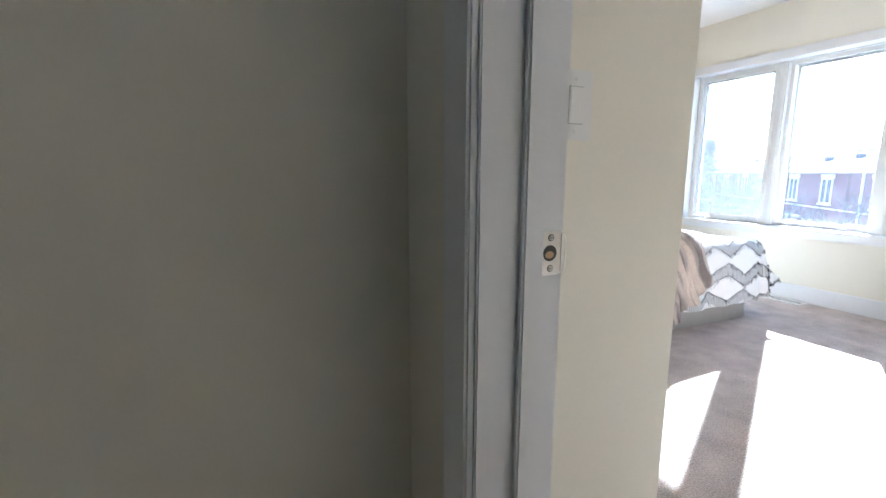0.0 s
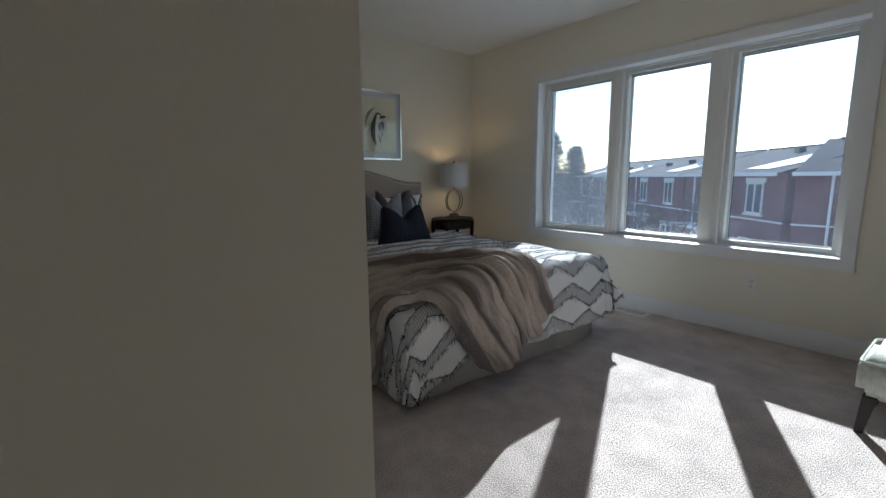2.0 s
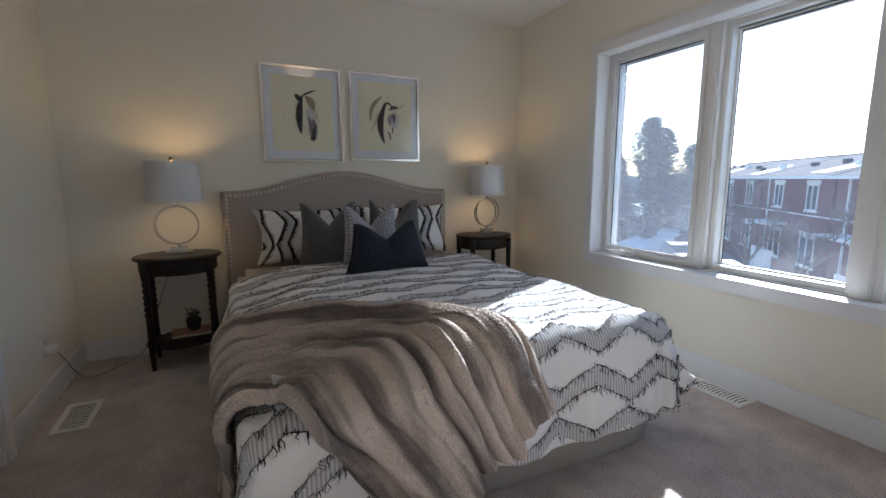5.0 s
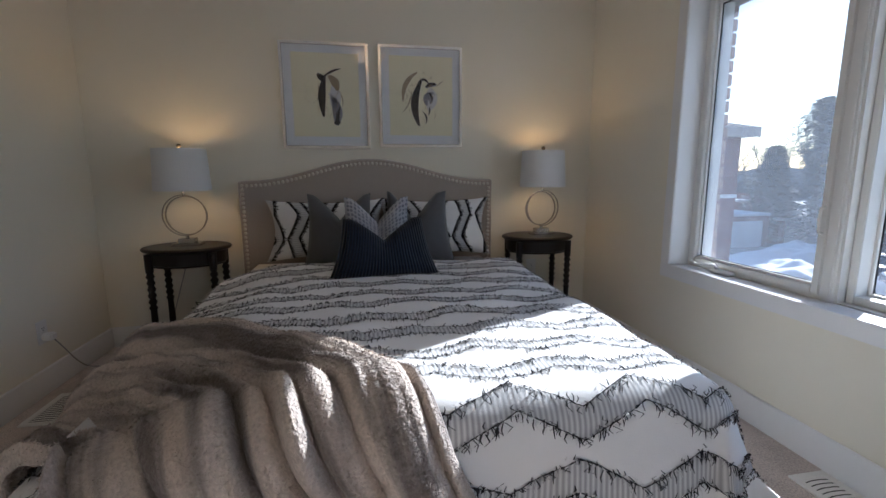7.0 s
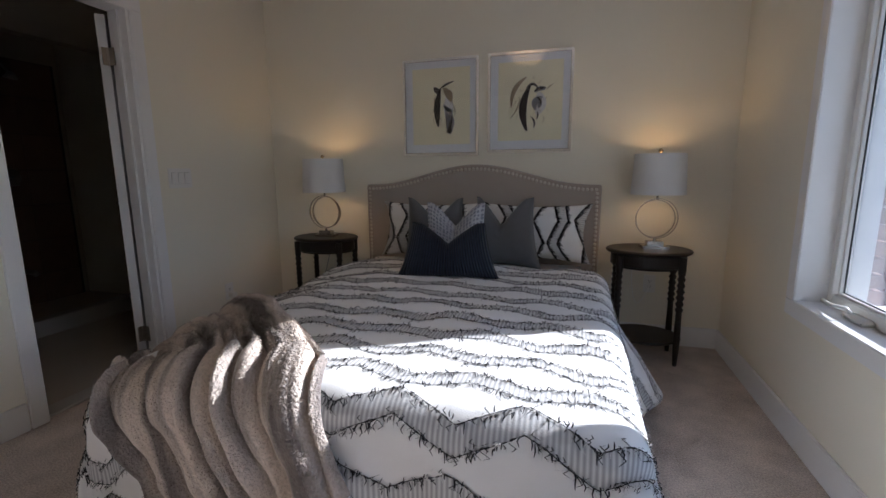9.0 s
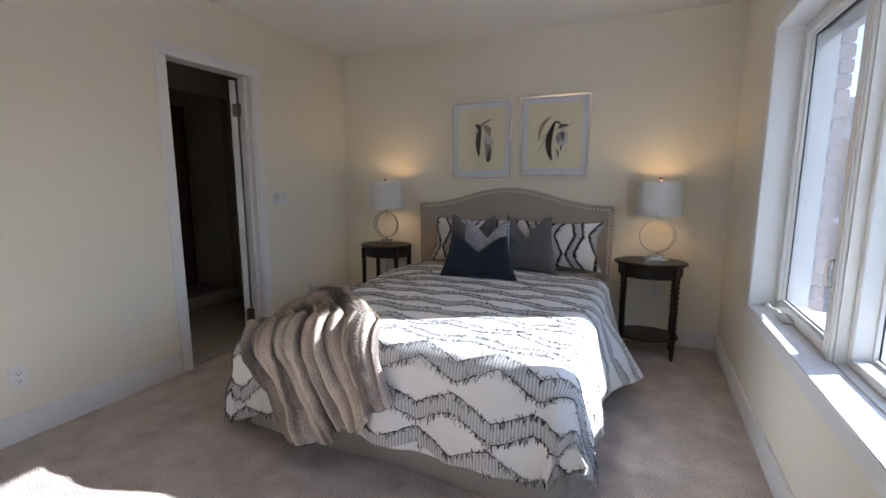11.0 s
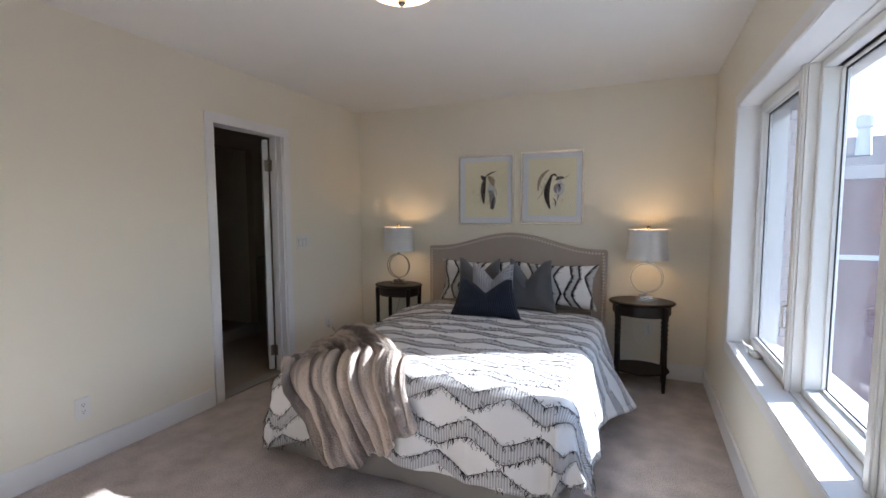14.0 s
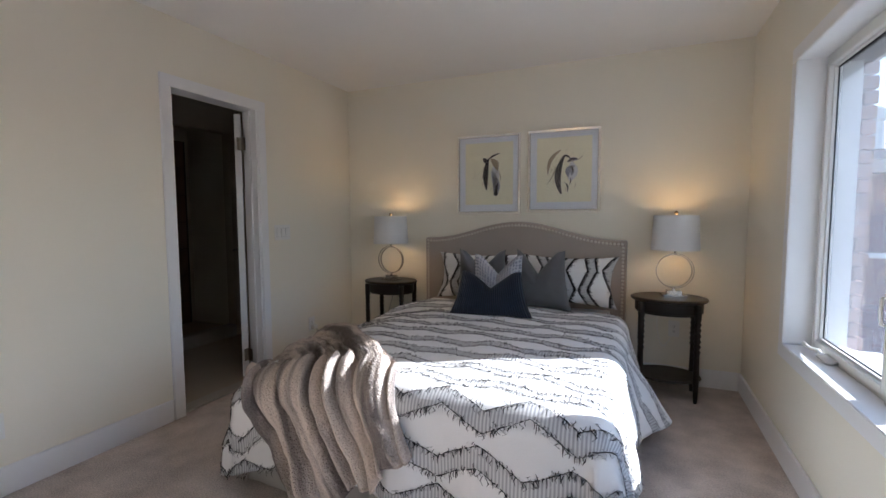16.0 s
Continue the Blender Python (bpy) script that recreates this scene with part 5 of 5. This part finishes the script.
def town_house(px, py, rz, wid, tall, ridge, label, seed, windows=True, spots=(-0.27, 0.2)):
    """Built with its front facing -x at x = 0, then turned."""
    r = random.Random(seed)
    h = thing("town_house", label, "house", "row of town houses", at=(px, py, 0), rz=rz)
    a, b = -wid / 2, wid / 2
    pbox("wall", (0, 9, a + 0.02, b - 0.02, GZ, tall), BRICKFAR, h)
    bm = bmesh.new()
    v = [bm.verts.new(p) for p in ((-0.4, a, tall), (-0.4, b, tall), (4.5, b, ridge), (4.5, a, ridge), (9.4, a, tall), (9.4, b, tall))]
    for f in ((0, 1, 2, 3), (3, 2, 5, 4), (0, 3, 4), (1, 5, 2), (0, 4, 5, 1)):
        bm.faces.new([v[i] for i in f])
    part("roof", bm, ROOF, h)
    pbox("gutter", (-0.5, -0.4, a, b, tall - 0.12, tall + 0.03), WHITEEXT, h)
    pbox("band", (-0.03, 0, a, b, tall - 2.05, tall - 1.98), WHITEEXT, h)
    pbox("downpipe", (-0.12, -0.04, b - 1.2, b - 1.12, GZ, tall - 0.1), WHITEEXT, h)
    slope = (ridge - tall) / 4.9
    for k in range(3):
        yy, xx = a + wid * (0.2 + 0.3 * k), r.uniform(1.2, 3.4)
        zz = tall + (xx + 0.4) * slope
        pbox("vent", (xx - 0.16, xx + 0.16, yy - 0.16, yy + 0.16, zz - 0.1, zz + 0.2), DARKGLASS if k else WHITEEXT, h)
    for k in range(16):
        yy = a + wid * (k + 0.5) / 16
        pbox("ridge_cap", (4.38, 4.62, yy - 0.14, yy + 0.13, ridge - 0.06, ridge + 0.045), ROOF, h)
    if windows:
        for yy in (wid * spots[0], wid * spots[1]):
            house_window(h, 0, yy, tall - 1.75, 1.1, 1.35)
            house_window(h, 0, yy, tall - 4.7, 1.5, 1.6)
        pbox("porch_roof", (-1.2, 0, wid * 0.2 - 1.4, wid * 0.2 + 1.3, tall - 2.75, tall - 2.6), WHITEEXT, h)
        fence = new("balcony_fence")
        fence.parent = h
        fy = -wid * 0.4
        for k in range(13):
            pbox("fence_board", (-2.0, -1.96, fy + k * 0.2, fy + k * 0.2 + 0.17, GZ + 0.3, GZ + 2.0), WHITEEXT, fence)
        pbox("fence_rail", (-1.98, -1.9, fy, fy + 2.6, GZ + 1.9, GZ + 2.02), WHITEEXT, fence)
    bm = bmesh.new()
    sp = [bm.verts.new((x, y, tall + (x + 0.4) * slope + 0.03)) for x, y in ((0.2, a + 1.4), (0.3, a + 3.1), (2.6, a + 2.2), (1.9, a + 1.2), (1.1, a + 0.7))]
    bm.faces.new(sp)
    part("snow_patch", bm, SNOW, h)
    return h


town_house(21.5, -3.1, 0, 17.8, 1.25, 2.75, "red brick town house with snow on its grey roof", 1, spots=(-0.3, 0.34))
DX, DY = 0.656, 0.755
for k, lb_ in enumerate(("red brick town house with grey roof, behind a white fence", "red brick town house further along the row",
                         "red brick town house with a pale roof vent", "red brick town house at the far end of the row")):
    s_ = 4.4 + 8.2 * k
    town_house(21.4 + s_ * DX, 5.8 + s_ * DY, -41, 8.0, 1.25, 2.6, lb_, 2 + k)

EAVE = mat("weathered_eaves", (0.42, 0.37, 0.35), 0.7)
# neighbouring wing that stands out beside this house
wing = thing("neighbour_house", "red brick wing of the next house with white eaves", "house")
WYF, WXR = 12.0, 11.6
pbox("wall", (4.0, WXR, WYF, WYF + 9, GZ, 2.05), BRICKFAR, wing)
pbox("eaves", (3.8, WXR + 0.3, WYF - 0.3, WYF + 9.3, 2.05, 2.3), EAVE, wing)
bm = bmesh.new()
v = [bm.verts.new(p) for p in ((3.8, WYF - 0.3, 2.3), (WXR + 0.3, WYF - 0.3, 2.3), (WXR - 2.5, WYF + 4, 3.4), (6.0, WYF + 4, 3.4), (3.8, WYF + 9.3, 2.3), (WXR + 0.3, WYF + 9.3, 2.3))]
for f in ((0, 1, 2, 3), (3, 2, 5, 4), (0, 3, 4), (1, 5, 2), (0, 4, 5, 1)):
    bm.faces.new([v[i] for i in f])
part("roof", bm, ROOF, wing)
part("vent_pipe", lathe(bmesh.new(), [(0.14, 2.6), (0.11, 3.15), (0.15, 3.2), (0.15, 3.4), (0.10, 3.45)], 6.95, WYF + 0.9, 14), WHITEEXT, wing)
pbox("band", (4.0, WXR, WYF - 0.04, WYF, 0.45, 0.55), WHITEEXT, wing)

# garages, wall, snow banks and cars
for k, (x, y, w, d, h) in enumerate(((28.0, 31.0, 5, 5, 2.4), (34.5, 31.5, 3.5, 4, 1.9), (31, 38, 7, 5, 3.0))):
    g = thing("garage", "low brick garage with snow on its flat roof", "garage", "low garages")
    pbox("wall", (x, x + w, y, y + d, GZ, GZ + h), BRICKFAR, g)
    pbox("snow_cover", (x - 0.1, x + w + 0.1, y - 0.1, y + d + 0.1, GZ + h, GZ + h + 0.2), SNOW, g, 0.06)
    pbox("garage_door", (x + 0.6, x + w - 0.6, y - 0.06, y, GZ, GZ + 2.0), WHITEEXT, g)


def snow_bank(x, y, sx, sy, h, seed):
    def fn(i, j):
        a, b = 2 * i - 1, 2 * j - 1
        e = max(0.0, (1 - a * a) * (1 - b * b))
        return (x + a * sx, y + b * sy, GZ - 0.02 + h * e ** 0.6 * (0.75 + 0.6 * noise.noise((a * 2.5, b * 2.5, seed)))), (a, b)
    tagged(grid_mesh("snow_bank", fn, 24, 24, SNOW), "heap of old ploughed snow on the yard", "snow bank", "snow banks")


for k, q in enumerate(((25, 22, 3.5, 1.6, 0.9), (17, 9.5, 2.2, 3.0, 0.6), (18.5, 5, 1.2, 4, 0.5), (22, 13, 1.2, 3, 0.6), (30, 26, 5, 1.6, 0.8), (33, 28, 3, 1.2, 0.9), (14, 14, 3, 1.5, 0.5))):
    snow_bank(*q, k * 3.7)


def car(x, y, rz, colour, label):
    c = thing("car", label, "car", "parked cars", (x, y, GZ), rz)
    bm = bmesh.new()
    prof = [(-2.2, 0.3), (-2.25, 0.75), (-2.1, 0.95), (-1.3, 1.02), (-0.8, 1.42), (0.7, 1.46), (1.35, 1.02), (2.1, 0.9), (2.25, 0.6), (2.2, 0.3)]
    lo = [bm.verts.new((px, -0.86, pz)) for px, pz in prof]
    hi = [bm.verts.new((px, 0.86, pz)) for px, pz in prof]
    for i in range(len(prof)):
        j = (i + 1) % len(prof)
        bm.faces.new((lo[i], lo[j], hi[j], hi[i]))
    bm.faces.new(lo), bm.faces.new(hi)
    part("body", bm, colour, c)
    pbox("windows", (-0.95, 1.0, -0.865, 0.865, 1.03, 1.34), DARKGLASS, c)
    for px in (-1.4, 1.4):
        for py in (-0.8, 0.8):
            bm = bmesh.new()
            bmesh.ops.create_cone(bm, cap_ends=True, segments=20, radius1=0.33, radius2=0.33, depth=0.22, matrix=Matrix.Translation((px, py, 0.33)) @ Matrix.Rotation(radians(90), 4, "X"))
            part("wheel", bm, SLOT, c)


CARW = mat("white_car_paint", (0.6, 0.6, 0.62), 0.3, coat=0.6)
CARD = mat("dark_car_paint", (0.05, 0.055, 0.07), 0.3, coat=0.6)
for k, (x, y, rz, m, lb_) in enumerate(((18.6, 8, 60, CARD, "dark parked car by the fences"), (24.0, 15.5, 52, CARW, "white parked car by the fences"), (28.5, 21, 50, CARD, "dark parked car in the yard"),
                                        (35.5, 27, 20, CARW, "white parked car far down the yard"), (37.5, 30, 30, CARD, "dark parked car far down the yard"))):
    car(x, y, rz, m, lb_)


# trees
def bare_tree(x, y, h, seed, label="leafless tree with thin branches"):
    r = random.Random(seed)
    t = thing("tree", label, "tree", "bare trees", (x, y, GZ))
    bm, tw = bmesh.new(), bmesh.new()

    def grow(p, d, l, rad, level):
        pts, q = [p], p
        for k in range(3):
            d = (d + Vector((r.gauss(0, 0.14), r.gauss(0, 0.14), 0.05))).normalized()
            q = q + d * l / 3
            pts.append(q)
        tube(bm if level < 2 else tw, pts, [max(rad * q, 0.011) for q in (1, 0.85, 0.7, 0.55)], 5 if level < 2 else 3)
        if level < 5:
            for k in range(3 if level else 5):
                a = r.uniform(0, 6.28)
                s = Vector((math.cos(a), math.sin(a), r.uniform(0.2, 0.9)))
                grow(pts[r.choice((1, 2, 3))] if level else pts[2 + k % 2], (d * 0.7 + s * 0.7).normalized(), l * r.uniform(0.55, 0.75), rad * 0.5, level + 1)
    grow(Vector((0, 0, 0)), Vector((0, 0, 1)), h * 0.42, h * 0.018, 0)
    part("trunk", bm, WOODGREY, t)
    part("crown", tw, WOODGREY, t)
    return t


def conifer(x, y, h, rad, seed):
    r = random.Random(seed)
    t = thing("conifer", "dark green conifer with uneven drooping branches", "tree", "conifers", (x, y, GZ))
    part("trunk", lathe(bmesh.new(), [(0.25, 0), (0.15, h * 0.6), (0.03, h)], seg=8), WOODGREY, t)
    vs, fs = [], []
    for k in range(5200):
        f = r.random() ** 0.8
        z = h * (0.08 + 0.92 * f)
        a = r.uniform(0, 6.283)
        lump = 0.62 + 1.05 * noise.noise((math.cos(a) * 1.6, math.sin(a) * 1.6, z * 0.45 + seed))
        rr = rad * (1 - f) ** 0.55 * lump * r.uniform(0.35, 1.0) + 0.1
        c = Vector((rr * math.cos(a), rr * math.sin(a), z - rr * 0.15))
        d = Vector((math.cos(a + r.gauss(0, 0.5)), math.sin(a + r.gauss(0, 0.5)), r.uniform(-0.5, 0.35))) * r.uniform(0.35, 0.75)
        s = d.cross(Vector((0, 0, 1))).normalized() * 0.16
        n0 = len(vs)
        vs.extend(tuple(p) for p in (c - s * 0.4, c + s * 0.4, c + d * 0.6 + s, c + d, c + d * 0.6 - s))
        fs.append((n0, n0 + 1, n0 + 2, n0 + 3, n0 + 4))
    me = bpy.data.meshes.new("crown")
    me.from_pydata(vs, [], fs)
    me.materials.append(CONIFER)
    o = new("crown", me)
    o.parent = t
    return t


conifer(37.0, 31.0, 11.3, 3.7, 1)
conifer(40.0, 32.0, 10.6, 3.6, 2)
conifer(35.0, 33.0, 7.8, 2.6, 3)
conifer(42.5, 30.5, 9.0, 2.6, 4)
bare_tree(38, 41, 10.5, 1)
bare_tree(43, 44, 11.5, 2)
bare_tree(44, 36, 12, 4)
bare_tree(21.5, 11.0, 5.4, 6, "small leafless tree in front of the town houses")
bare_tree(26.5, 17.5, 6.0, 7, "small leafless tree in front of the town houses")
bare_tree(24.0, 14.0, 5.6, 9, "small leafless tree in front of the town houses")
bare_tree(30.5, 21.0, 6.4, 12, "small leafless tree in front of the town houses")

# distant woods
wd = bmesh.new()
rnd = random.Random(8)
prev = None
for k in range(140):
    a = radians(-40 + k * 1.1)
    dist = 130
    top = GZ + 6.2 + 1.1 * noise.noise((k * 0.35, 0, 0)) + rnd.uniform(0, 0.7)
    p = (dist * math.cos(a), dist * math.sin(a))
    cur = (wd.verts.new((*p, GZ - 1)), wd.verts.new((*p, top)))
    if prev:
        wd.faces.new((prev[0], cur[0], cur[1], prev[1]))
    prev = cur
tagged(part("backdrop", wd, HAZE), "line of distant woods", kind="structure")
town_house(52.0, 58.0, -50, 14.0, -1.4, 0.4, "low house far beyond the yard", 9)

# ---- brown tiles of the shower, each its own ----
tiles = tagged(new("wall_shower_tiles"), "brown tiled shower wall", kind="structure")
pbox("grout", (-2.199, -2.19, 2.9, 4.45, 0.01, 2.12), GROUT, tiles)
bm = bmesh.new()
box(bm, 0, 0.008, 0.002, 0.298, 0.002, 0.298, 0.002)
tile_me = mesh_of(bm, "tile", TILE)
for a in range(5):
    for b in range(7):
        o = new("tile", tile_me)
        o.location, o.parent = (-2.189, 2.93 + a * 0.3, 0.02 + b * 0.3), tiles
